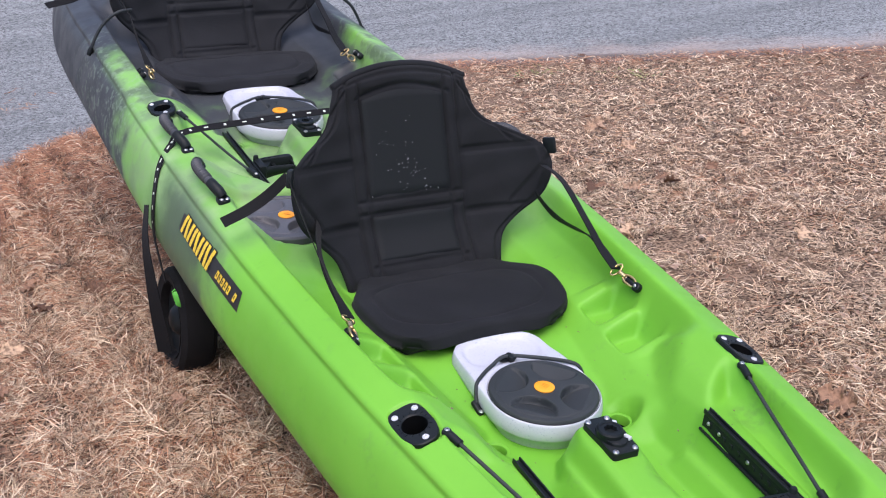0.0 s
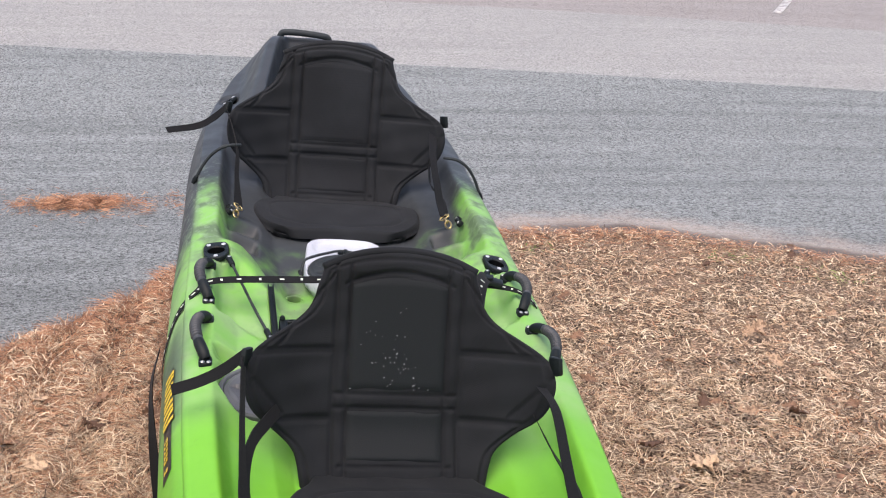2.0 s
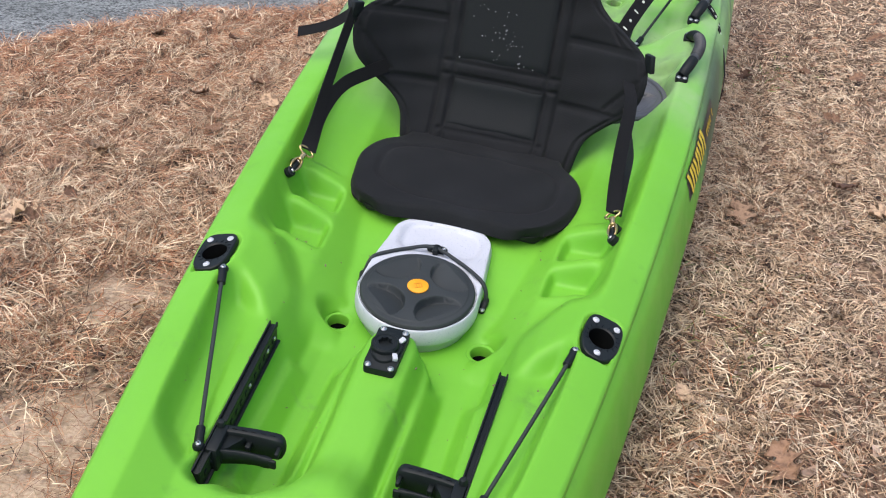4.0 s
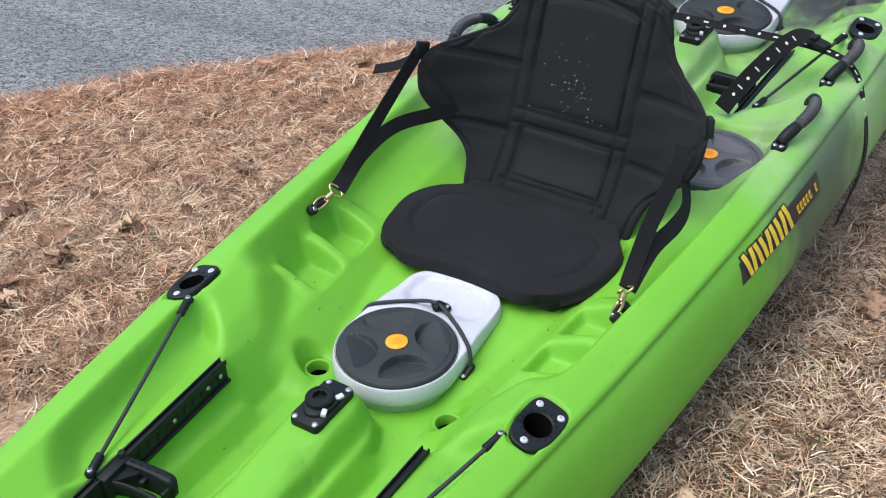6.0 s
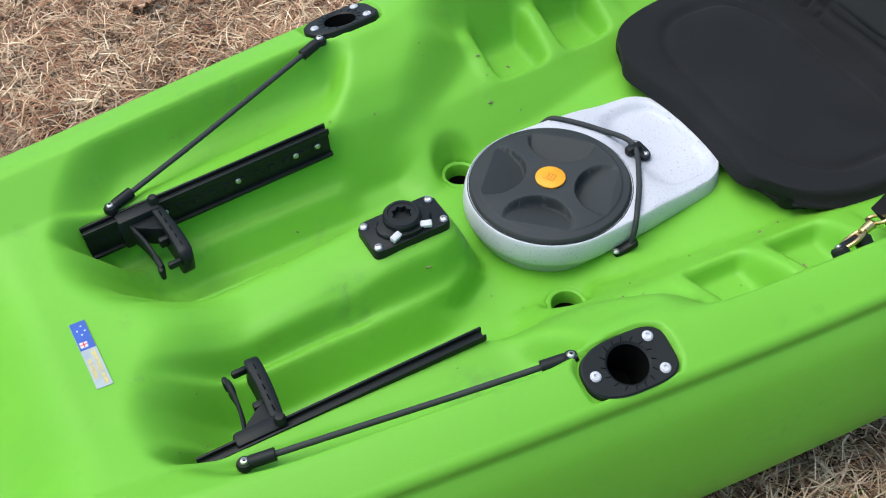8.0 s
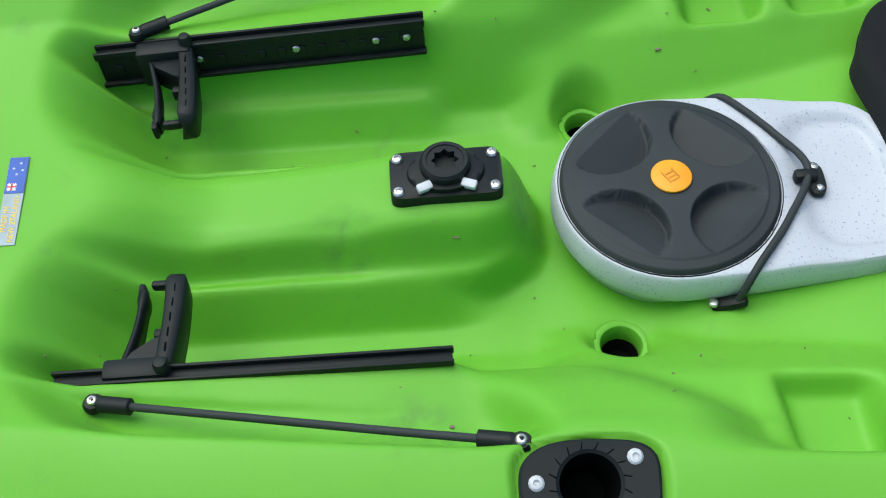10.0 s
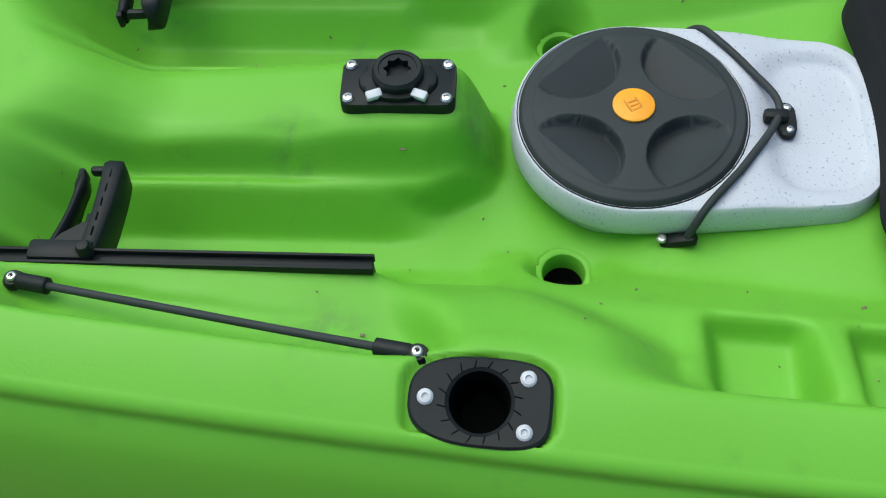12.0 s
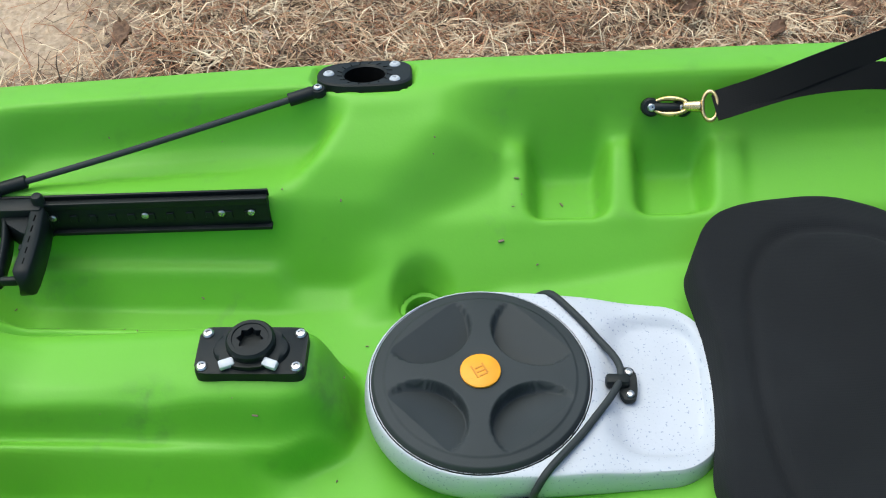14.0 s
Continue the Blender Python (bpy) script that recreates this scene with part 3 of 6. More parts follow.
def stripe(x0, y0, x1, y1, width):
    """A painted line that follows the paving."""
    a, b = Vector((x0, y0)), Vector((x1, y1))
    side = (b - a).normalized().orthogonal() * width / 2
    P = []
    for k in range(13):
        c = a + (b - a) * k / 12
        P.append([(*(c + e * side), float(terrain((c + e * side).x, (c + e * side).y)) - 0.02) for e in (-1, 1)])
    bm = bmesh.new()
    bm.from_mesh(grid_mesh("stripe", P))
    bmesh.ops.solidify(bm, geom=bm.faces[:], thickness=0.004)
    return bm


for row in ((2.9, 13.8, 5.0, 16.6, 0.11), (6.70, 13.25, 8.4, 16.1, 0.11)):
    tagged(part("road_marking", stripe(*row), PAINT, None), "worn white painted parking line on asphalt", "road marking", "parking lines", "structure")


# ---- the kayak ----
REAR = 1.311  # how far the rear cockpit lies behind the front one


def table(pairs, v, blur=0.05):
    """A smooth reading of a table of (place, value) pairs."""
    xs, zs = np.array(pairs, float).T
    v = np.asarray(v, float)
    return sum(np.interp(v + k * blur, xs, zs) for k in (-1, -0.5, 0, 0.5, 1)) / 5


SCUPPERS = [(s * (0.115 + 0.02 * r), -0.053 + REAR * r) for r in (0, 1) for s in (-1, 1)]
BEAM = [(-1.42, 0.02), (-1.36, 0.065), (-1.25, 0.12), (-1.05, 0.192), (-0.85, 0.248), (-0.6, 0.298), (-0.42, 0.322), (-0.22, 0.346), (0, 0.368), (0.2, 0.384), (0.45, 0.400), (0.7, 0.411),
        (0.95, 0.416), (1.2, 0.416), (1.5, 0.414), (1.8, 0.411), (2.0, 0.411), (2.2, 0.403), (2.4, 0.376), (2.6, 0.332), (2.8, 0.248), (2.9, 0.178), (2.96, 0.09)]
SHEER = [(-1.42, 0.18), (-1.2, 0.135), (-0.9, 0.10), (-0.5, 0.082), (-0.1, 0.079), (0.5, 0.079), (1.2, 0.083), (1.5, 0.088), (1.8, 0.088), (2.2, 0.088), (2.45, 0.092), (2.6, 0.115), (2.8, 0.16), (2.96, 0.175)]
KEEL = [(-1.42, 0.06), (-1.32, -0.03), (-1.1, -0.125), (-0.8, -0.178), (-0.4, -0.2), (0, -0.205), (1.0, -0.205), (2.0, -0.195), (2.4, -0.165), (2.7, -0.10), (2.96, 0.03)]


HOLDERS = [(0.289, -0.112, 0.0715, 16), (0.321, 1.201, 0.0770, 9)]  # across, along, height, tilt


def deck_height(x, y):
    """The moulded deck: two cockpits with footwells, a console and seat wells, the bow's dip and the tank well."""
    a = np.abs(x)
    w, g = table(BEAM, y), table(SHEER, y)
    rear = step(0.70, 0.78, y)
    l = y - REAR * rear
    widen = 0.034 * rear
    wi = w - 0.088 - 0.004 * rear
    d = wi - a
    deck = np.interp(d, [-0.05, 0, 0.05, 0.12, 0.4], [0, 0, -0.030, -0.040, -0.044]) + g
    # Seat well, its side walls and the two pockets a side.
    seat = np.interp(d, [-0.05, 0.0, 0.005, 0.016, 0.028, 0.044, 0.104, 0.135, 0.172, 0.5], [0, 0, -0.004, -0.036, -0.058, -0.066, -0.081, -0.106, -0.138, -0.1415]) + g
    for y0, y1 in ((0.046, 0.114), (0.146, 0.209)):
        inside = (l > y0) & (l < y1) & (d < 0.100)
        seat = np.where(inside, np.minimum(seat, g + np.interp(d, [0.0, 0.005, 0.016, 0.028, 0.038, 0.1], [0, -0.004, -0.036, -0.072, -0.099, -0.103])), seat)
    fin = ((l > 0.024) & (l < 0.043)) | ((l > 0.117) & (l < 0.143)) | ((l > 0.212) & (l < 0.245))
    seat = np.where(fin & (d > 0.026) & (d < 0.112), np.maximum(seat, g - 0.056 - 0.42 * np.clip(d - 0.045, 0, 1)), seat)
    lip = (l > 0.036) & (l < 0.245) & (d > 0.099) & (d < 0.109)
    seat = np.where(lip, np.maximum(seat, g - 0.083), seat)
    seat = np.maximum(seat, g - 0.1415 + 0.020 * step(-0.055, 0.035, l) + 0.010 * step(0.05, 0.2, l))
    # Footwell with ledges, the rail's wall and the hollow shelf outboard of it.
    o = widen
    a2 = a - o * step(0.07, 0.15, a)
    sag = np.interp(l, [-0.56, -0.47, -0.41, -0.30, -0.20], [0.012, -0.016, -0.020, -0.011, 0.0]) * step(0.060, 0.046, a2)
    foot = sag + np.interp(a2, [0, 0.024, 0.037, 0.049, 0.053, 0.062, 0.086, 0.116, 0.132, 0.137, 0.152, 0.162, 0.1685, 0.176, 0.205, 0.5],
                     [0.021, 0.0205, 0.015, -0.017, -0.0225, -0.0245, -0.066, -0.066, -0.045, -0.036, -0.033, -0.008, 0.032, 0.031, 0.026, 0.026])
    foot = np.where((a2 > 0.16) & (d < 0.05), np.interp(d, [0, 0.003, 0.009, 0.017, 0.030, 0.05], [0.081, 0.075, 0.050, 0.033, 0.026, 0.024]), foot)
    knee = np.interp(a2, [0, 0.116, 0.138, 0.156, 0.175, 0.200, 0.232, 0.262, 0.5], [-0.062, -0.062, -0.055, -0.020, 0.020, 0.048, 0.068, 0.080, 0.080])
    front = -0.494 + 0.040 * np.clip((a - 0.115 - o / 2) / 0.09, -1.15, 1.7) ** 2
    z = deck + (foot - deck) * step(front - 0.026, front + 0.085 - 0.055 * step(0.128, 0.150, a2), l)
    bay = -0.187 + 0.050 * np.clip((a - o - 0.168) / 0.085, 0, 1)
    z = z + (knee - z) * np.where(a > 0.12, step(bay - 0.012, bay + 0.020, l), step(-0.20, -0.14, l))
    yk = -0.125 + np.clip((a - 0.155 - o) * 1.25, 0, 0.095)
    wide = np.clip((a - 0.155 - o) / 0.05, 0, 1)
    z = z + (seat - z) * step(yk - 0.004 - 0.012 * wide, yk + 0.048 + 0.026 * wide, l)
    # Bulkhead behind the seat.
    behind = step(0.50, 0.585, l - 0.075 * rear)
    plateau = g - 0.036 - 0.010 * step(0.0, 0.2, 0.2 - a)
    plateau = np.where(d < 0.05, np.interp(d, [0, 0.05], [0, -0.036]) + g, plateau)
    z = z + (plateau - z) * behind
    # The console between the footwells and its rounded nose with a thumb dent.
    nose = step(-0.088, -0.140, l) * step(-0.52, -0.47, l)
    ridge = sag + np.interp(a2 * (1 + 0.7 * step(-0.17, -0.09, l)), [0, 0.024, 0.037, 0.049, 0.053, 0.062, 0.086], [0.021, 0.0205, 0.015, -0.017, -0.0225, -0.0245, -0.2])
    z = np.maximum(z, -0.062 + (ridge + 0.062) * nose - 0.02 * (1 - nose))
    z = z - 0.007 * np.exp(-(((a - 0.035) / 0.018) ** 2 + ((l + 0.268) / 0.024) ** 2)) * (x > 0)
    # Level rings round the drains.
    for sx, sy in SCUPPERS:
        z = z + (-0.0605 - z) * step(0.030, 0.0245, np.hypot(x - sx, y - sy))
    # Flat seats for the rod holders.
    for sx, sy, sz, tilt in HOLDERS:
        plane = sz - 0.0015 - math.tan(math.radians(tilt)) * (a - sx)
        q = (np.abs((a - sx) / 0.030) ** 3.0 + np.abs((y - sy) / 0.046) ** 3.0) ** (1 / 3.0)
        z = z + np.maximum(plane - z, 0) * step(1.75, 1.08, q)
    # Bow dip and stern tank well with its raised coaming.
    dip = step(-0.545, -0.66, y) * step(-1.2, -1.0, y) * step(0.0, 0.09, d - 0.015)
    z = z - 0.06 * dip
    crest = table([(1.9, 0.09), (2.05, 0.11), (2.3, 0.17), (2.6, 0.242), (2.7, 0.235), (2.8, 0.205), (2.96, 0.17)], y)
    rail = table([(1.9, 0.225), (2.05, 0.218), (2.3, 0.20), (2.55, 0.168), (2.75, 0.135), (2.96, 0.08)], y)
    coam = step(rail + 0.105, rail + 0.015, a) * step(1.98, 2.06, y)
    z = z + np.maximum(crest - z, 0) * coam
    well = step(2.02, 2.06, y) * step(2.74, 2.69, y) * step(rail - 0.006, rail - 0.030, a)
    z = z + (0.0 - z) * well
    # Dishes for the side hatches.
    z = z + (0.010 - z) * step(0.100, 0.094, np.hypot(a - 0.212, y - 0.66))
    return z


def blurred(z, passes):
    for _ in range(passes):
        for axis in (0, 1):
            p = np.concatenate([np.take(z, [0], axis), z, np.take(z, [-1], axis)], axis)
            n = z.shape[axis]
            z = (np.take(p, range(n), axis) + 2 * np.take(p, range(1, n + 1), axis) + np.take(p, range(2, n + 2), axis)) / 4
    return z


RODS = [(s * x, y) for s in (-1, 1) for x, y in ((0.289, -0.112), (0.321, 1.201), (0.300, 2.38))]
GUNWALE = 0.042  # from the widest line inwards to the crease


def hull_mesh():
    ys = np.concatenate([np.linspace(-1.42, -0.72, 60, endpoint=False), np.arange(-0.72, 0.30, 0.003), np.arange(0.30, 0.60, 0.008), np.arange(0.60, 1.62, 0.005), np.linspace(1.62, 2.96, 130)])
    u = np.linspace(-1, 1, 241)
    w, g, k = table(BEAM, ys), table(SHEER, ys), table(KEEL, ys)
    edge = np.maximum(w - GUNWALE, 0.45 * w)
    XX, YY = u[None] * edge[:, None], np.repeat(ys[:, None], len(u), 1)
    ZZ = deck_height(XX, YY)
    # The outer band of the gunwale falls a little towards the crease.
    a = np.abs(XX)
    inner = (table(BEAM, ys) - 0.088)[:, None]
    rim = ZZ - np.where(a > inner, 0.014 * np.clip((a - inner) / np.maximum(edge[:, None] - inner, 1e-3), 0, 1) ** 1.5, 0)
    ZZ = blurred(rim, 2)
    # Softer folds in the seat wells and at the shelves' round ends.
    inner_d = inner - 0.004 * step(0.70, 0.78, YY) - a
    local = YY - REAR * step(0.70, 0.78, YY)
    wider = 0.034 * step(0.70, 0.78, YY)
    ZZ = ZZ + (blurred(rim, 5) - ZZ) * step(-0.10, -0.06, local) * step(0.32, 0.28, local) * step(0.004, 0.010, inner_d)
    ZZ = ZZ + (blurred(rim, 9) - ZZ) * step(-0.23, -0.20, local) * step(0.0, -0.05, local) * step(0.176, 0.192, a - wider) * step(0.006, 0.018, inner_d)
    rim_z = ZZ[:, -1].copy()
    whole = ZZ.copy()
    for sx, sy in RODS:
        ZZ = ZZ - 0.0075 * step(1.10, 1.02, (np.abs((XX - sx) / 0.0275) ** 3.4 + np.abs((YY - sy) / 0.0455) ** 3.4) ** (1 / 3.4))
    solid = np.abs(XX) > edge[:, None] - 0.0045
    for sx, sy in SCUPPERS:
        ZZ = ZZ - 0.135 * step(0.0200, 0.0170, np.hypot(XX - sx, YY - sy))
    for sx, sy in RODS:
        ZZ = ZZ - 0.10 * step(1.0, 0.87, np.hypot((XX - sx + math.copysign(0.004, sx)) / 0.0250, (YY - sy) / 0.0250))
    ZZ = np.where(solid, whole, ZZ)
    deck = np.stack([XX, YY, ZZ], -1)
    # Flank: from the crease, a narrow groove, out to the widest line, and round to the keel.
    f = np.array([0.06, 0.12, 0.2, 0.32, 0.46, 0.6, 0.73, 0.85, 0.94, 1.0])
    out = np.array([0.12, 0.14, 0.11, 0.18, 0.35, 0.54, 0.73, 0.90, 0.97, 1.0])
    drop = np.array([0.03, 0.075, 0.110, 0.135, 0.195, 0.31, 0.50, 0.72, 0.88, 1.0])
    zr = rim_z
    zw = np.minimum(-0.07, zr - 0.05) * step(-1.42, -1.0, ys) + (zr - 0.06) * (1 - step(-1.42, -1.0, ys))
    fx = edge[:, None] + (w - edge)[:, None] * out[None]
    fz = zr[:, None] + (zw - zr)[:, None] * drop[None]
    under = np.linspace(0, 1, 14)[1:]
    ang = under * np.pi / 2
    bx = w[:, None] * np.cos(ang[None]) ** 0.6
    bz = zw[:, None] + (np.minimum(k, zw - 0.02) - zw)[:, None] * np.sin(ang[None]) ** 0.9
    yb = np.repeat(ys[:, None], len(f), 1)
    yu = np.repeat(ys[:, None], len(under), 1)
    right = np.concatenate([np.stack([fx, yb, fz], -1), np.stack([bx, yu, bz], -1)], 1)
    left = right[:, ::-1].copy()
    left[..., 0] *= -1
    P = np.concatenate([left[:, 1:], deck, right[:, :-1]], 1)
    P = np.concatenate([P, np.stack([0 * ys, ys, np.minimum(k, zw - 0.02)], -1)[:, None]], 1)
    tip0, tip1 = P[:1].mean(1, keepdims=True).repeat(P.shape[1], 1), P[-1:].mean(1, keepdims=True).repeat(P.shape[1], 1)
    tip0[..., 1] -= 0.01
    tip1[..., 1] += 0.015
    return grid_mesh("hull", np.concatenate([tip0, P, tip1], 0), close_v=True)


def deck_at(x, y):
    return float(deck_height(np.array([x]), np.array([y]))[0])


kayak = thing("kayak", KAYAK, "bright green sit-on-top tandem kayak fading to black at its stern", "kayak")
part("hull", hull_mesh(), HULL, kayak, "green moulded plastic hull, mottled black aft")

for sx, sy in SCUPPERS:
    part("scupper_hole", lathe([(0.0235, -0.0016), (0.0222, 0.0004), (0.0190, 0.0006), (0.0172, -0.0004), (0.0163, -0.0030), (0.0158, -0.012), (0.0150, -0.060)], 40, (sx, sy, deck_at(sx, sy))), HULL, kayak)
    # A near-black cap high in the tube stands in for the shade below.
    part("drain_shade_cap", lathe([(0.0157, -0.018), (0.0120, -0.030), (0, -0.034)], 32, (sx, sy, deck_at(sx, sy))), HOLE_SHADE, kayak)


def screw(parent, at, turn=None, r=0.0048, mat=STEEL):
    """A pan-head screw with a recessed drive."""
    return part("screw", lathe([(r, 0), (r, r * 0.25), (r * 0.75, r * 0.55), (r * 0.42, r * 0.62), (r * 0.36, r * 0.3), (0, r * 0.25)], 12, at, turn), mat, parent)


def rod_holder(x, y, z, tilt, lean, spin=0.0, scale=1.0):
    """A flush rod holder: an egg-shaped flange, a bore with ticks round it, three screws."""
    m = pose(x, y, z, lean, tilt, spin)
    holder = new("rod_holder")
    holder.parent, holder.matrix_basis = kayak, m @ Matrix.Scale(scale, 4)
    outline = []
    for k in range(48):
        a = 2 * math.pi * k / 48
        c, s = math.cos(a), math.sin(a)
        px = 0.0282 * math.copysign(abs(c) ** (0.52 if s > 0 else 0.72), c)
        py = 0.0448 * math.copysign(abs(s) ** (0.60 if s > 0 else 0.80), s)
        outline.append((px * (1 + 0.04 * s), py))
    bm = bmesh.new()
    outer = [bm.verts.new((px, py, -0.004)) for px, py in outline]
    edge = [bm.verts.new((px * 0.985, py * 0.99, 0.003)) for px, py in outline]
    flat = [bm.verts.new((px * 0.93, py * 0.95, 0.0045)) for px, py in outline]
    ring = [bm.verts.new((0.0215 * math.cos(2 * math.pi * k / 48), 0.0215 * math.sin(2 * math.pi * k / 48), 0.004)) for k in range(48)]
    lip = [bm.verts.new((0.0192 * math.cos(2 * math.pi * k / 48), 0.0192 * math.sin(2 * math.pi * k / 48), 0.002)) for k in range(48)]
    for p, q in ((outer, edge), (edge, flat), (flat, ring), (ring, lip)):
        for k in range(48):
            bm.faces.new((p[k], p[(k + 1) % 48], q[(k + 1) % 48], q[k]))
    bmesh.ops.recalc_face_normals(bm, faces=bm.faces)
    part("flange", smooth_faces(bm, 30), PLASTIC, holder)
    # Shade inside the bore is put into its near-black colour.
    part("bore", lathe([(0.0196, 0.0022), (0.0186, -0.01), (0.0140, -0.046), (0, -0.048)], 40), HOLE_SHADE, holder)
    for k in range(16):
        a = 2 * math.pi * (k + 0.5) / 16
        part("tick", box((0.0008, 0.0055, 0.0010), (0, 0, 0), 0.0003, None, 1), HOLE_SHADE, holder).matrix_basis = pose(0.0238 * math.cos(a), 0.0238 * math.sin(a), 0.0041, 0, 0, math.degrees(a) + 90 - 20)
    for px, py in ((0.0, -0.0335), (-0.0165, 0.0285), (0.0165, 0.0285)):
        screw(holder, (px, py, 0.0036), None, 0.0052, WHITETAB)
    return holder


for s in (-1, 1):
    for x, y, z, tilt in HOLDERS:
        rod_holder(s * x, y, z, tilt * s, 0, -4 * s if y < 0 else 0)
    rod_holder(s * 0.306, 2.38, 0.080, 34 * s, -3, 10 * s, 1.0)


def star_mount(y):
    """A screwed-down accessory mount: a plate, a stepped boss with a star-shaped socket, two pale tabs and four screws."""
    z = 0.0215
    mount = new("accessory_mount")
    mount.parent, mount.matrix_basis = kayak, pose(0.0, y, z, 1.0, 0, 0)
    part("plate", prism([(px, py) for px, py in oval(0.0235, 0.0445, 40, 9)], -0.004, 0.0085, 0.003), PLASTIC, mount)
    shoulder = [(0.021 * math.cos(a), 0.031 * math.sin(a)) for a in np.linspace(0, 2 * math.pi, 36, endpoint=False)]
    part("shoulder", prism(shoulder, 0.006, 0.0135, 0.004), PLASTIC, mount)
    part("boss", lathe([(0.0205, 0.010), (0.0200, 0.019), (0.0180, 0.0215), (0.0150, 0.0215), (0.0140, 0.0190)], 36, (-0.003, 0, 0)), PLASTIC, mount)
    star = []
    for k in range(16):
        r = 0.0112 if k % 2 == 0 else 0.0085
        star.append((r * math.cos(2 * math.pi * k / 16), r * math.sin(2 * math.pi * k / 16)))
    bm = bmesh.new()
    rim = [bm.verts.new((0.0150 * math.cos(2 * math.pi * k / 16), 0.0150 * math.sin(2 * math.pi * k / 16), 0.0205)) for k in range(16)]
    top = [bm.verts.new((px, py, 0.0205)) for px, py in star]
    low = [bm.verts.new((px, py, 0.004)) for px, py in star]
    for k in range(16):
        k2 = (k + 1) % 16
        bm.faces.new((rim[k], rim[k2], top[k2], top[k]))
        bm.faces.new((top[k], top[k2], low[k2], low[k]))
    bm.faces.new(low)
    bmesh.ops.recalc_face_normals(bm, faces=bm.faces)
    part("star_socket", moved(bm, pose(-0.003, 0, 0)), PLASTIC, mount)
    for s in (-1, 1):
        part("tab", box((0.0075, 0.0125, 0.006), (0, 0, 0), 0.0015), WHITETAB, mount, "pale grey tab").matrix_basis = pose(0.0165, s * 0.0175, 0.0125, 0, 12, -22 * s)
        for e in (-1, 1):
            screw(mount, (e * 0.0165, s * 0.0380, 0.0082))


star_mount(-0.184)
star_mount(-0.184 + REAR)


def bungee(points, name="paddle_bungee", r=0.0030):
    """An elastic cord with a moulded eyelet and screw at each end."""
    cord = part(name, tube(points, r, 10, 10), RUBBER, kayak, "black elastic cord")
    for p, q in ((points[0], points[1]), (points[-1], points[-2])):
        a, b = Vector(p), Vector(q)
        way = (b - a).normalized()
        part("end_fitting", join(tube([a - way * 0.002, a + way * 0.004, a + way * 0.012, a + way * 0.024, a + way * 0.028], lambda t: 0.0062 if t > 0.25 else 0.0052, 10, 4), lathe([(0.0075, -0.003), (0.0078, 0.0), (0.006, 0.0035), (0, 0.004)], 14, a)), PLASTIC, cord)
        screw(cord, a + Vector((0, 0, 0.0038)), None, 0.0040)


for r in (0, 1):
    for s in (-1, 1):
        e = 0.034 * r
        bungee([(s * (0.180 + 0.008 * s + e), -0.441 + REAR * r, 0.0350), (s * (0.2075 + 0.005 * s + e), -0.341 + REAR * r, 0.0485), (s * (0.2330 + 0.0025 * s + e), -0.246 + REAR * r, 0.0625 - 0.0020 * s), (s * (0.2585 + e), -0.152 + REAR * r, 0.0775 - 0.0030 * s)])


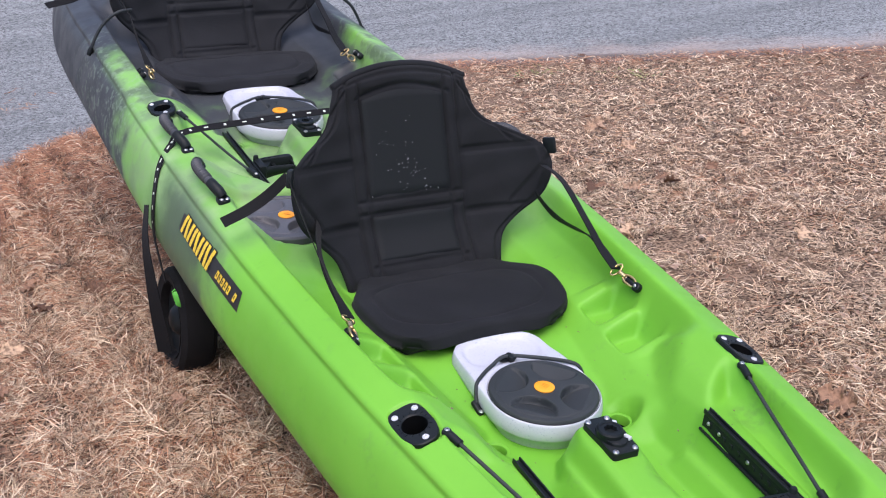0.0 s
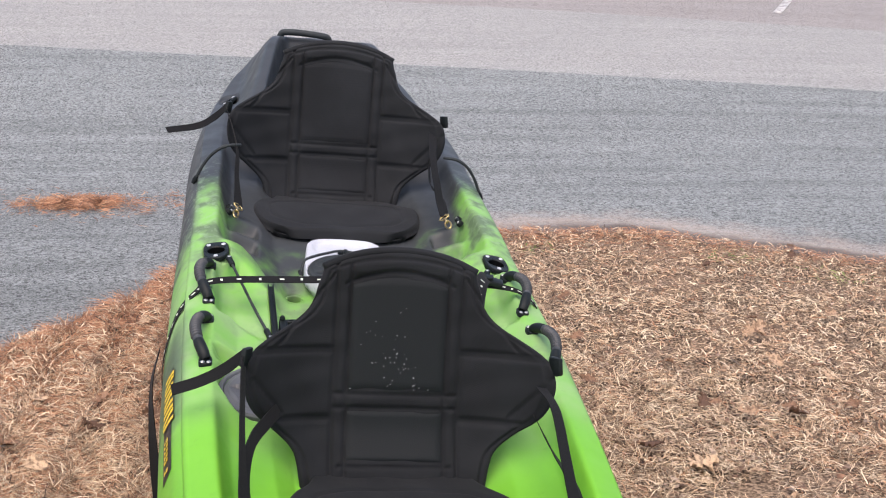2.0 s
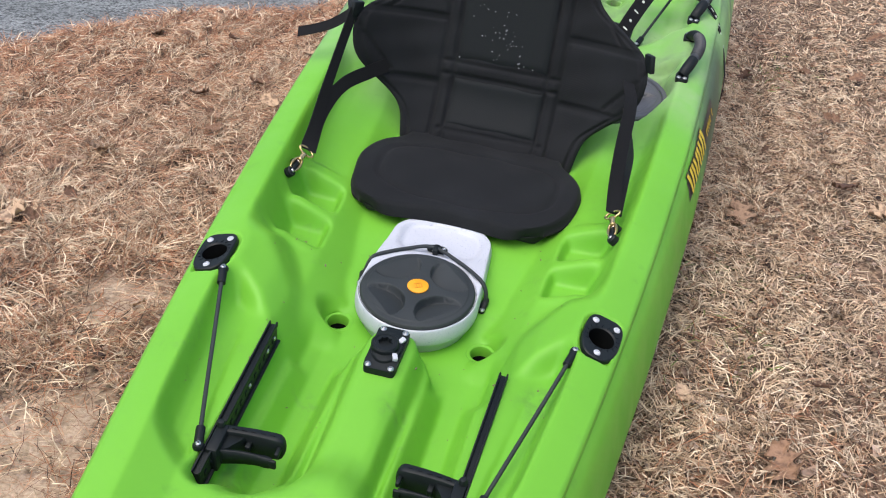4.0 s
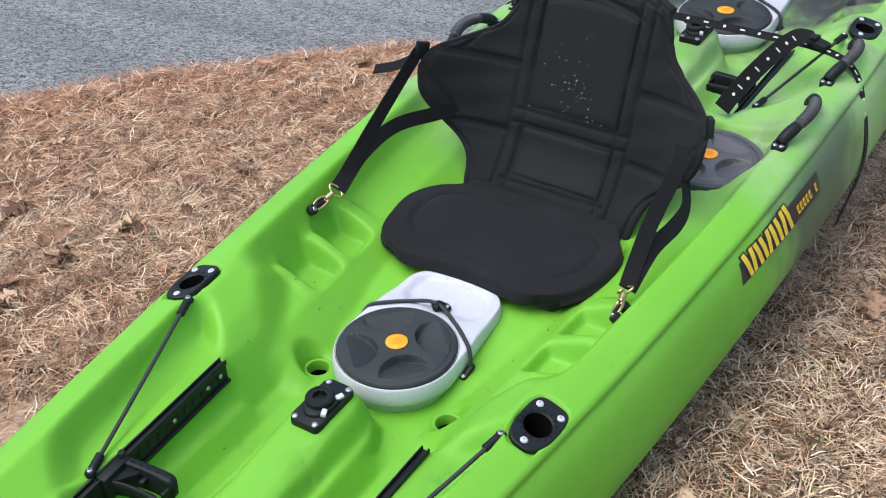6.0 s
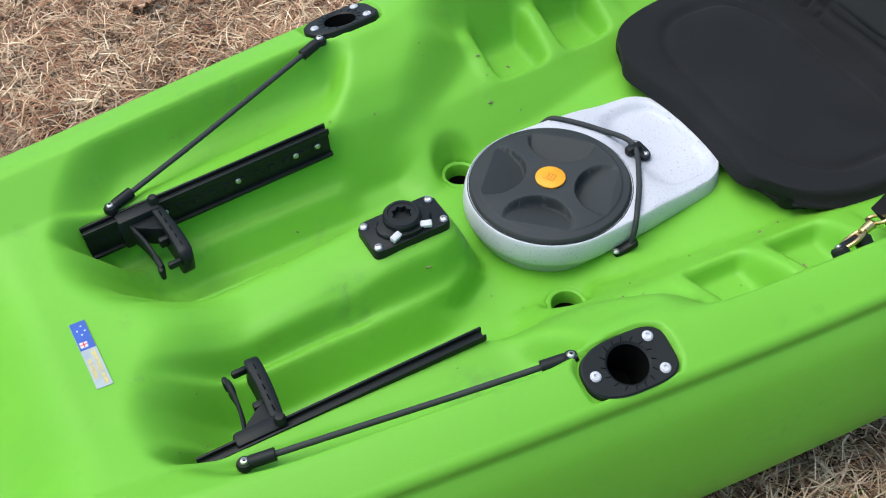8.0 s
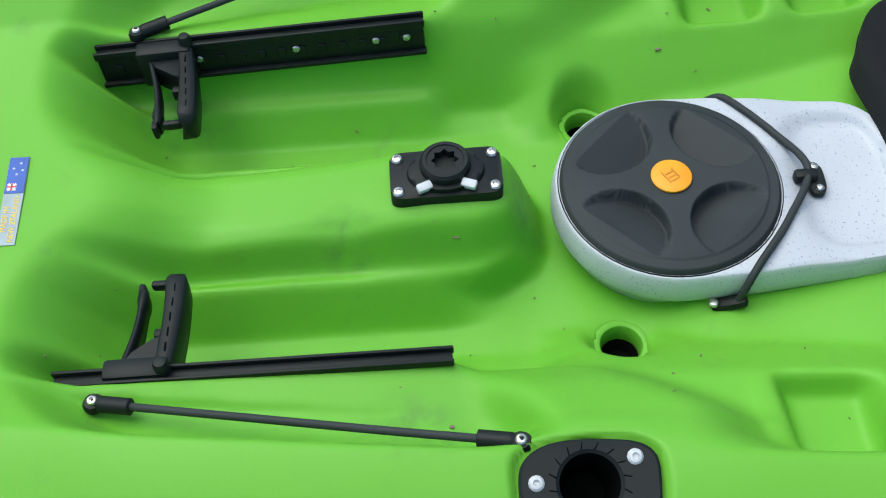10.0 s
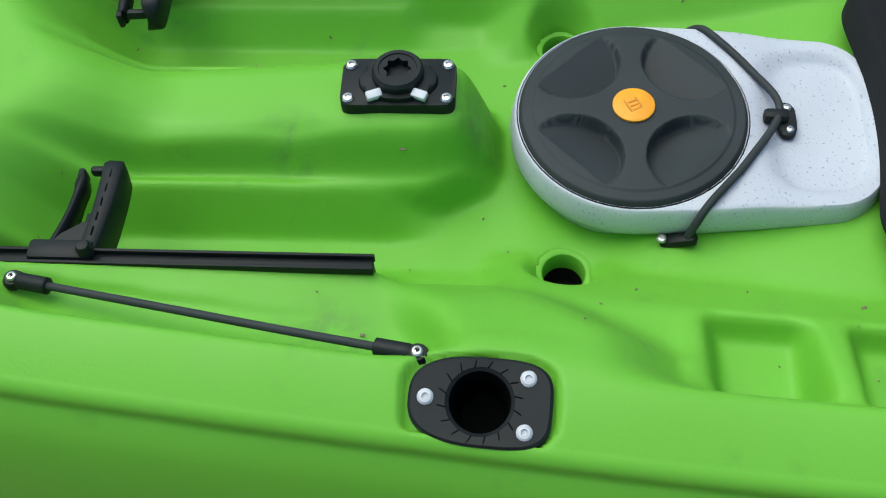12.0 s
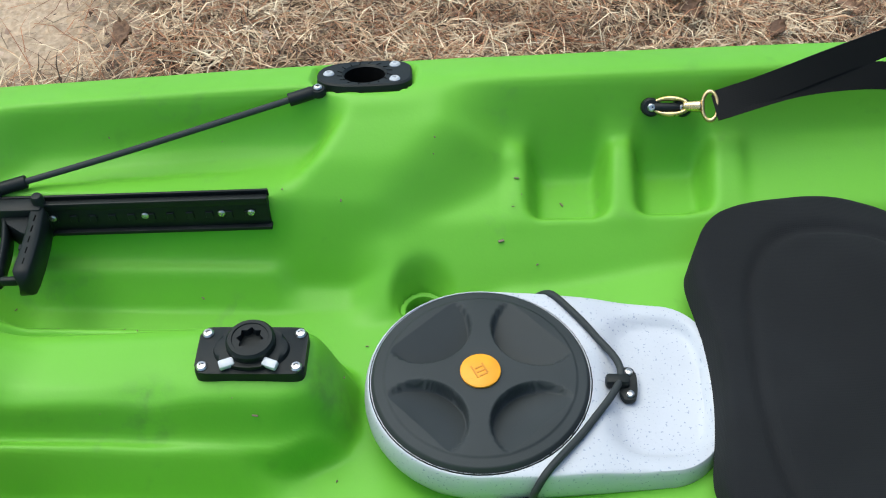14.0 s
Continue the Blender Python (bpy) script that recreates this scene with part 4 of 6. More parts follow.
def foot_brace(s, y, e, peg):
    """A slotted rail on the footwell's wall with a sliding two-pronged foot peg."""
    x = s * (0.167 + e)
    rail = part("foot_rail", box((0.010, 0.285, 0.035), (x, y, 0.0125), 0.0015), PLASTIC, kayak, "black slotted rail")
    part("rail_lip", box((0.014, 0.287, 0.0045), (x - s * 0.002, y, -0.0022), 0.0012), PLASTIC, rail)
    for e2 in (-1, 1):
        part("rail_lip", box((0.0026, 0.287, 0.008), (x + e2 * 0.0052, y, 0.0305), 0.0009), PLASTIC, rail)
    for k in range(15):
        part("rail_slot", box((0.0025, 0.0070, 0.0085), (x - s * 0.0052, y - 0.125 + 0.0178 * k, 0.0145), 0.0006, None, 1), PLASTIC, rail)
    for py in (y - 0.055, y + 0.03, y + 0.10, y + 0.127):
        screw(rail, (x - s * 0.0055, py, 0.0165), Euler((0, radians(-90 * s), 0)).to_matrix(), 0.0036)
    pivot = Vector((x, y, 0.0125))
    rail.matrix_basis = Matrix.Translation((0.004 if s < 0 else 0.000, 0.0 if s < 0 else 0.003, 0.001)) @ Matrix.Translation(pivot) @ pose(0, 0, 0, 2.0, 0, -1.3 * s) @ Matrix.Translation(-pivot)
    pedal = new("foot_peg")
    pedal.parent = rail
    pedal.matrix_basis = pose(x - s * 0.4 * e, peg, 0.0145)
    part("slider", box((0.017, 0.048, 0.041), (-s * 0.005, 0, 0.001), 0.004), PLASTIC, pedal)
    part("latch_post", lathe([(0.0058, -0.02), (0.0058, 0.026), (0.0042, 0.029), (0, 0.030)], 14, (-s * 0.003, 0.020, 0)), PLASTIC, pedal)
    part("bracket", prism([(-s * 0.008, -0.021), (-s * 0.008, 0.021), (-s * 0.040, 0.021), (-s * 0.032, 0.008), (-s * 0.022, -0.006)], -0.011, 0.013, 0.003), PLASTIC, pedal)
    # A broad curved tread and a slimmer prong reach inwards side by side.
    section = ((0.0075, -0.017), (0.0080, 0), (0.0075, 0.017), (0.0062, 0.0185), (-0.0058, 0.0195), (-0.0072, 0.0180), (-0.0050, 0), (-0.0072, -0.0180), (-0.0058, -0.0195), (0.0062, -0.0185))
    rows = []
    for t in (0, 0.1, 0.25, 0.4, 0.55, 0.7, 0.82, 0.90, 0.95, 0.985, 1.0):
        tip = math.sqrt(max(0.02, 1 - max(0.0, (t - 0.86) / 0.14) ** 2.2))
        rows.append([(-s * (0.008 + 0.082 * t), 0.018 + 0.002 * math.sin(math.pi * t) + 0.003 * t + o * (0.85 + 0.20 * t) * tip + 0.06 * h, h * tip * (1.0 - 0.12 * t) + 0.003 * t) for o, h in section])
    tread = grid_mesh("tread", rows + [[tuple(np.mean(rows[-1], 0))] * len(section)], close_v=True, smooth=False)
    plate = part("tread", tread, PLASTIC, pedal)
    # Slots drawn as near-black bars, their shade in the colour.
    for k in range(5):
        t = 0.16 + 0.155 * k
        part("slot_shade_bar", box((0.0075, 0.0014, 0.0016), (-s * (0.008 + 0.082 * t), 0.0195 + 0.004 * t, 0.0192 - 0.0002 * t), 0.0004, None, 1), HOLE_SHADE, plate)
    section = ((0.0018, -0.013), (0.0022, 0), (0.0018, 0.013), (-0.0018, 0.013), (-0.0013, 0), (-0.0018, -0.013))
    prong = grid_mesh("prong", [[(-s * (0.010 + 0.070 * t), -0.013 + 0.008 * t + 0.003 * math.sin(math.pi * t) + o * (1 + 0.9 * step(0.72, 0.88, t) * step(1.0, 0.9, t)), h * (1 - 0.4 * t)) for o, h in section] for t in np.linspace(0, 1, 14)], close_v=True)
    part("prong", prong, PLASTIC, pedal)
    part("prong_tip", box((0.010, 0.0055, 0.015), (-s * 0.081, -0.0065, 0), 0.0024), PLASTIC, pedal)
    part("rib", box((0.0075, 0.014, 0.012), (-s * 0.042, 0.013, 0), 0.002), PLASTIC, pedal)
    part("hook", box((0.0060, 0.016, 0.009), (-s * 0.083, 0.009, 0.006), 0.0026), PLASTIC, pedal)


for r in (0, 1):
    for s in (-1, 1):
        foot_brace(s, -0.335 + REAR * r, 0.034 * r, -0.418 + REAR * r + 0.042 * r)


def side_hatch(s):
    """A round deck hatch: a flange ring and a lid with four scooped finger grips and an orange badge."""
    hatch = new("side_hatch")
    hatch.parent, hatch.matrix_basis = kayak, pose(s * 0.212, 0.660, 0.033, 0, 0, 25 * s)
    part("flange", lathe([(0.098, -0.012), (0.098, 0.0), (0.095, 0.004), (0.088, 0.004), (0.086, 0.001)], 56), GREYLID, hatch)
    lid(hatch, 0.087, 0.002, GREYLID)


def lid(parent, r, z, mat):
    """A round screw lid with four scoops between raised arms, and a badge with a small raised emblem."""
    n, m = 200, 100
    q, a = np.meshgrid(np.linspace(0, 1, m + 1), np.arange(n) * 2 * math.pi / n, indexing="ij")
    b = (a % (math.pi / 2)) - math.pi / 4
    u, v = q * np.cos(b), q * np.sin(b)
    # A scoop: a leaf-shaped hollow, sharp on its inner arc, rising outwards to the rim.
    inner = np.hypot(u - 0.735, v) / 0.425
    scoop = step(1.0, 0.955, inner) * np.clip((0.78 - u) / 0.46, 0, 1) ** 0.9
    h = 0.0035 * (1 - q ** 4) - 0.0170 * scoop - 0.0010 * step(0.875, 0.885, q) - 0.004 * np.clip((q - 0.97) / 0.03, 0, 1)
    rows = [list(map(tuple, row)) for row in np.stack([r * q * np.cos(a), r * q * np.sin(a), z + h], -1)]
    for dr, dz in ((1.0, -0.010), (1.008, -0.011), (1.008, -0.016), (0.97, -0.02)):
        rows.append([(r * dr * math.cos(2 * math.pi * k / n), r * dr * math.sin(2 * math.pi * k / n), z + dz) for k in range(n)])
    cover = part("lid", grid_mesh("lid", rows, close_v=True), mat, parent, "dark grey round lid")
    part("badge", lathe([(r * 0.185, 0), (r * 0.185, 0.0016), (r * 0.165, 0.0026), (0, 0.0026)], 28, (0, 0, z + 0.0042)), ORANGE, cover, "orange badge")
    for k, (px, py, lx, ly) in enumerate(((0, 0.045, 0.12, 0.016), (-0.03, 0.0, 0.016, 0.08), (0.015, 0.0, 0.016, 0.08), (0.06, 0.0, 0.016, 0.08), (0, -0.06, 0.14, 0.016))):
        bar = box((lx * r, ly * r, 0.0006), (px * r, py * r, z + 0.0071), 0.0001, None, 1)
        bar.transform(Matrix.Rotation(0.5, 4, "Z"))
        me = bpy.data.meshes.new("emblem")
        bar.to_mesh(me)
        bar.free()
        part("emblem", me, ORANGE_DARK, cover)
    return cover


for s in (-1, 1):
    side_hatch(s)


def carry_handle(s, y0, y1):
    """A side handle: a grey grip finely ribbed, arched between two black sleeves on screwed feet."""
    x, z = s * (0.332 if s < 0 else 0.326), 0.078
    handle = new("carry_handle")
    handle.parent = kayak
    arc = []
    for k in range(41):
        t = k / 40
        w = math.sin(math.pi * t)
        arc.append((x + s * 0.022 * w ** 0.8, y0 + (y1 - y0) * t, z + 0.006 + 0.026 * w ** 0.55))
    part("grip", tube(arc[7:34], lambda t: 0.0096 + 0.0018 * math.sin(t * 95) * (1 if 0.10 < t < 0.90 else 0), 14, 6), GRIP, handle, "grey finely ribbed rubber grip")
    for ends, out in ((arc[:9], -1), (arc[32:][::-1], 1)):
        sleeve = part("sleeve", tube(ends, lambda t: 0.0102 + 0.0008 * math.sin(math.pi * t), 12, 3), PLASTIC, handle)
        fx, fy = ends[0][0], ends[0][1] + out * 0.004
        foot = part("foot", prism(oval(0.0125, 0.0165, 24, 3.2), -0.003, 0.0065, 0.002, (fx, fy, z)), PLASTIC, sleeve)
        for ex, ey in ((-0.0055, 0.009), (0.0055, 0.009)):
            screw(sleeve, (fx + ex, fy + out * ey, z + 0.0064), None, 0.0042)


for s in (-1, 1):
    carry_handle(s, 0.685, 0.850)
    carry_handle(s, 0.945, 1.110)


def pad_eye(s, y, x):
    """A screwed eye on the seat well's wall: two round feet and a bar, to which the seat's clip is hooked."""
    z = 0.052
    feet = [lathe([(0.0088, -0.006), (0.0088, 0.003), (0.0070, 0.0050), (0, 0.0052)], 20, (0, e * 0.0145, 0)) for e in (-1, 1)]
    bar = tube([(0, -0.0145, 0.001), (0, -0.008, 0.0035), (0, 0.008, 0.0035), (0, 0.0145, 0.001)], 0.0046, 10, 5)
    eye = part("pad_eye", join(*feet, bar), PLASTIC, kayak)
    eye.matrix_basis = pose(s * x, y, z, 0, -52 * s, 0)
    for e in (-1, 1):
        screw(eye, (0, e * 0.0145, 0.0052), None, 0.0038)


for s in (-1, 1):
    pad_eye(s, 0.170, 0.271)
    pad_eye(s, 0.170 + 1.36, 0.292)

# The moulded stern handle and a toggled cord on each quarter.
stern = part("stern_handle", tube([(-0.140, 2.74, 0.205), (-0.136, 2.735, 0.232), (-0.115, 2.73, 0.240), (-0.06, 2.73, 0.240), (0.000, 2.73, 0.236), (0.022, 2.735, 0.228), (0.026, 2.74, 0.205)], 0.011, 12, 8), RUBBER, kayak, "black rubber carry handle")
for s in (-1, 1):
    part("end_cap", box((0.026, 0.03, 0.03), (-0.057 + s * 0.082, 2.74, 0.212), 0.007), PLASTIC, stern)
    part("rigging_cord", tube([(s * 0.380, 1.715, 0.066), (s * 0.362, 1.715, 0.104), (s * 0.338, 1.710, 0.138), (s * 0.306, 1.705, 0.160), (s * 0.270, 1.720, 0.160)], 0.0042, 8, 8), RUBBER, kayak)
    part("cord_toggle", lathe([(0.0, -0.012), (0.006, -0.011), (0.0075, 0), (0.006, 0.011), (0, 0.012)], 12, (s * 0.383, 1.716, 0.058), Euler((0, radians(-25 * s), 0)).to_matrix()), PLASTIC, kayak)


# ---- name plates and sticker ----
def flank_point(s, y, f):
    """A point on the upper flank, f from the crease (0) to the widest line (1), and the way it faces."""
    w, g = float(table(BEAM, [y])[0]), float(table(SHEER, [y])[0])
    edge = w - GUNWALE
    out = [0, 0.12, 0.14, 0.11, 0.18, 0.35, 0.54, 0.73, 0.90, 0.97, 1.0]
    drop = [0, 0.03, 0.075, 0.110, 0.135, 0.195, 0.31, 0.50, 0.72, 0.88, 1.0]
    zr = g - 0.014
    return Vector((s * (edge + GUNWALE * float(np.interp(f, drop, out))), y, zr + (-0.07 - zr) * f))


def decal(corners, s, lift, mat, parent, name, nu=10, nv=6):
    """A thin printed plate laid on the flank; corners are (y, f) in order."""
    P = []
    for v in np.linspace(0, 1, nv):
        row = []
        for u in np.linspace(0, 1, nu):
            a = [corners[0][k] * (1 - u) + corners[1][k] * u for k in (0, 1)]
            b = [corners[3][k] * (1 - u) + corners[2][k] * u for k in (0, 1)]
            y, f = a[0] * (1 - v) + b[0] * v, a[1] * (1 - v) + b[1] * v
            p, q = flank_point(s, y, f), flank_point(s, y, min(f + 0.02, 1.0))
            d = (q - p).normalized()
            n = Vector((0, 1, 0)).cross(d)
            n = n if n.x * s > 0 else -n
            row.append(tuple(p + n * lift))
        P.append(row)
    return part(name, grid_mesh(name, P), mat, parent)


for s in (-1, 1):
    # Ends of the large mark and of the small one along the flank.
    big, small = ((0.738, 0.562), (0.545, 0.412)) if s < 0 else ((0.398, 0.580), (0.592, 0.708))
    lo = 0.0 if s < 0 else -0.05
    plate = decal([(small[0], 0.29 + lo), (small[1], 0.29 + lo), (small[1], 0.57 + lo), (small[0], 0.57 + lo)], s, 0.0012, INK, kayak, "name_plate", 16, 8)
    tagged(plate, "black name plate with slanted yellow lettering shapes")
    # The large brand mark as plain slanted strokes on a black edge.
    n = 9
    slant = 0.007
    decal([(big[0] + (0.012 if s < 0 else -0.012), 0.27 + lo), (small[0], 0.29 + lo), (small[0], 0.57 + lo), (big[0] + (0.016 if s < 0 else -0.016), 0.52 + lo)], s, 0.0010, INK, plate, "dark_edge", 20, 6)
    for k in range(n):
        u = (k + 0.5) / n
        c = big[0] + (big[1] - big[0]) * u
        h = abs(big[1] - big[0]) / n
        top, bot = 0.225 + lo + 0.02 * math.sin(math.pi * u), 0.51 + lo + 0.05 * u
        lean = slant * (1.0, 0.2, 0.9, 0.9, 0.1, 0.9, 0.9, 0.4, 1.2)[k]
        for wd, dark, lift in ((0.52, INK, 0.0018), (0.30, YELLOW, 0.0026)):
            e = 0.012 if dark is INK else 0.0
            decal([(c - h * wd - lean, top - e), (c + h * wd - lean, top - e), (c + h * wd + lean, bot + e), (c - h * wd + lean, bot + e)], s, lift, dark, plate, "letter_edge" if dark is INK else "letter_shape", 3, 6)
    for k in range(7):
        if k == 5:
            continue
        a = small[0] + (small[1] - small[0]) * (0.12 + 0.80 * k / 7)
        b = small[0] + (small[1] - small[0]) * (0.12 + 0.80 * (k + 0.70) / 7)
        decal([(a - 0.003, 0.375 + lo), (b - 0.003, 0.375 + lo), (b + 0.003, 0.50 + lo), (a + 0.003, 0.50 + lo)], s, 0.0024, YELLOW, plate, "small_letter_shape", 2, 4)
        decal([((a * 2 + b) / 3, 0.41 + lo), ((a + b * 2) / 3, 0.41 + lo), ((a + b * 2) / 3 + 0.001, 0.465 + lo), ((a * 2 + b) / 3 + 0.001, 0.465 + lo)], s, 0.0030, INK, plate, "letter_slit", 2, 3)

sticker = new("origin_sticker")
sticker.parent = kayak
zf = deck_at(0.01, -0.520)
sticker.matrix_basis = pose(0.010, -0.520, zf + 0.0012, -2, 0, 0)
part("backing", box((0.086, 0.0155, 0.0006), (0, 0, 0), 0.0002, None, 1), FLAG_GREY, sticker, "grey sticker")
part("flag_field", box((0.036, 0.0148, 0.0006), (-0.0245, 0, 0.0005), 0.0002, None, 1), FLAG_BLUE, sticker, "blue flag")
for a in (0, 90, 45, -45):
    ln = 0.0075 if a in (0, 90) else 0.009
    part("cross_bar", box((ln, 0.0022, 0.0004), (0, 0, 0), 0.0001, None, 1), FLAG_WHITE, sticker).matrix_basis = pose(-0.0125, -0.0022, 0.0009, 0, 0, a)
for a in (0, 90):
    part("cross_line", box((0.0075, 0.0011, 0.0004), (0, 0, 0), 0.0001, None, 1), FLAG_RED, sticker).matrix_basis = pose(-0.0125, -0.0022, 0.00115, 0, 0, a)
for px, py in ((-0.036, 0.002), (-0.031, -0.003), (-0.029, 0.004), (-0.025, 0.0)):
    part("star", prism([(0.0012 * (1 if k % 2 else 0.5) * math.cos(math.pi * k / 5), 0.0012 * (1 if k % 2 else 0.5) * math.sin(math.pi * k / 5)) for k in range(10)], 0, 0.0004), FLAG_WHITE, sticker).matrix_basis = pose(px, py, 0.0008)
for k, words in enumerate(("MADE IN", "NEW ZEALAND")):
    curve = bpy.data.curves.new("sticker_words", "FONT")
    curve.body, curve.size, curve.align_x, curve.align_y, curve.extrude = words, 0.0062, "CENTER", "CENTER", 0.0001
    tmp = bpy.data.objects.new("tmp", curve)
    scene.collection.objects.link(tmp)
    me = bpy.data.meshes.new_from_object(tmp.evaluated_get(bpy.context.evaluated_depsgraph_get()))
    bpy.data.objects.remove(tmp)
    me.materials.clear()
    part("sticker_words", me, YELLOW, sticker).matrix_basis = pose(0.0185, -0.0032 + 0.0066 * k, 0.0005, 0, 0, 180)


# ---- tackle pods ----
def pod(y, scale, label):
    """A speckled white pod in the seat well: an egg-shaped tub with a dished tail, a round lid and an elastic keeper."""
    p = thing("tackle_pod", KAYAK @ pose(-0.004, y, -0.062), label, "storage pod", "pods in the deck")
    p.scale = (scale, scale, 1)
    # Half-width of the tub along its length, from the round nose to the tail.
    along = np.concatenate([-0.0930 * np.cos(np.linspace(0, math.pi / 2, 14)), np.linspace(0.012, 0.150, 16), 0.150 + 0.048 * np.sin(np.linspace(0.1, math.pi / 2, 14))])
    half = np.concatenate([0.0930 * np.sin(np.linspace(0, math.pi / 2, 14)), np.interp(np.linspace(0.012, 0.150, 16), [0, 0.05, 0.15], [0.0930, 0.0910, 0.082]), 0.082 * np.cos(np.linspace(0.1, math.pi / 2, 14)) ** 0.68])
    us = np.linspace(-1, 1, 41)
    U, A = np.meshgrid(us, along)
    H = np.repeat(half[:, None], 41, 1)
    XX = U * H
    cx, cy = XX / 0.066, (A - 0.145) / 0.040
    dish = np.clip(1.25 - (np.abs(cx) ** 3.2 + np.abs(cy) ** 3.2), 0, 0.35) / 0.35
    Z = 0.052 - 0.004 * step(0.085, 0.13, A) - 0.008 * dish - 0.020 * step(0.086, 0.080, np.hypot(XX, A))
    top = np.stack([XX, A, Z], -1)
    part("tub", tub_mesh(top, along, half), SPECKLED, p, "white plastic tub with blue-grey flecks")
    lid(p, 0.0905, 0.0575, RUBBER)
    part("gasket", lathe([(0.093, 0.045), (0.094, 0.050), (0.0915, 0.053)], 56), PLASTIC, p)
    cord = part("keeper_cord", tube([(-0.100, 0.036, 0.022), (-0.0985, 0.046, 0.036), (-0.0925, 0.058, 0.0510), (-0.080, 0.070, 0.0545), (-0.045, 0.096, 0.0545), (-0.006, 0.116, 0.053), (0.045, 0.088, 0.0555), (0.086, 0.056, 0.0565), (0.099, 0.045, 0.046), (0.102, 0.040, 0.028)], 0.0032, 10, 8), RUBBER, p, "black elastic cord")
    for s in (-1, 1):
        part("end_fitting", box((0.011, 0.030, 0.010), (0, 0, 0), 0.004), PLASTIC, cord).matrix_basis = pose(s * 0.1005, 0.034, 0.023, 25, 0, -8 * s)
        screw(cord, (s * 0.101, 0.021, 0.025), None, 0.0042)
    clip = part("cord_clip", join(prism(oval(0.017, 0.0075, 24, 3), 0, 0.005, 0.0015, (0, 0.122, 0.043)), box((0.010, 0.020, 0.011), (0, 0.113, 0.051), 0.003)), PLASTIC, cord)
    for s in (-1, 1):
        screw(clip, (s * 0.011, 0.123, 0.048), None, 0.0036)
    return p


def tub_mesh(top, along, half):
    """The tub's closed skin: the top sheet, a rounded rim and the wall down to its foot."""
    ring = np.concatenate([top[0:1, 20], top[1:, -1], top[-2:0:-1, 0]])
    bm = bmesh.new()
    bm.from_mesh(grid_mesh("top", top))
    me_rows = []
    for grow, z in ((1.0, 0), (1.010, -0.001), (1.022, -0.004), (1.036, -0.010), (1.045, -0.018), (1.040, -0.026), (1.020, -0.031), (0.960, -0.034), (0.90, -0.060)):
        row = []
        for v in ring:
            c = np.array([0.0, np.clip(v[1], 0, 0.15)])
            off = np.array([v[0], v[1]]) - c
            row.append((c[0] + off[0] * grow, c[1] + off[1] * grow, v[2] + z if z > -0.02 else 0.052 + z))
        me_rows.append(row)
    bm.from_mesh(grid_mesh("wall", me_rows, close_v=True))
    bmesh.ops.remove_doubles(bm, verts=bm.verts, dist=0.0004)
    bmesh.ops.recalc_face_normals(bm, faces=bm.faces)
    return smooth_faces(bm, 50)


pod(0.0, 1.0, "speckled white pod with dark round lid in the front well")
pod(REAR, 1.12, "speckled white pod with dark round lid in the rear well")


# ---- seats ----
BACK = [(-0.045, 0.162), (0.0, 0.170), (0.025, 0.178), (0.06, 0.216), (0.09, 0.250), (0.12, 0.265), (0.155, 0.269), (0.19, 0.262), (0.212, 0.236), (0.25, 0.172), (0.28, 0.150), (0.335, 0.142), (0.372, 0.136)]
PAD = [(0.178, 0.105), (0.184, 0.135), (0.202, 0.166), (0.225, 0.185), (0.25, 0.196), (0.28, 0.202), (0.31, 0.203), (0.345, 0.196), (0.375, 0.181), (0.405, 0.161), (0.43, 0.150), (0.52, 0.142)]


def groove(dist, width=0.005):
    return np.exp(-((dist / width) ** 2))


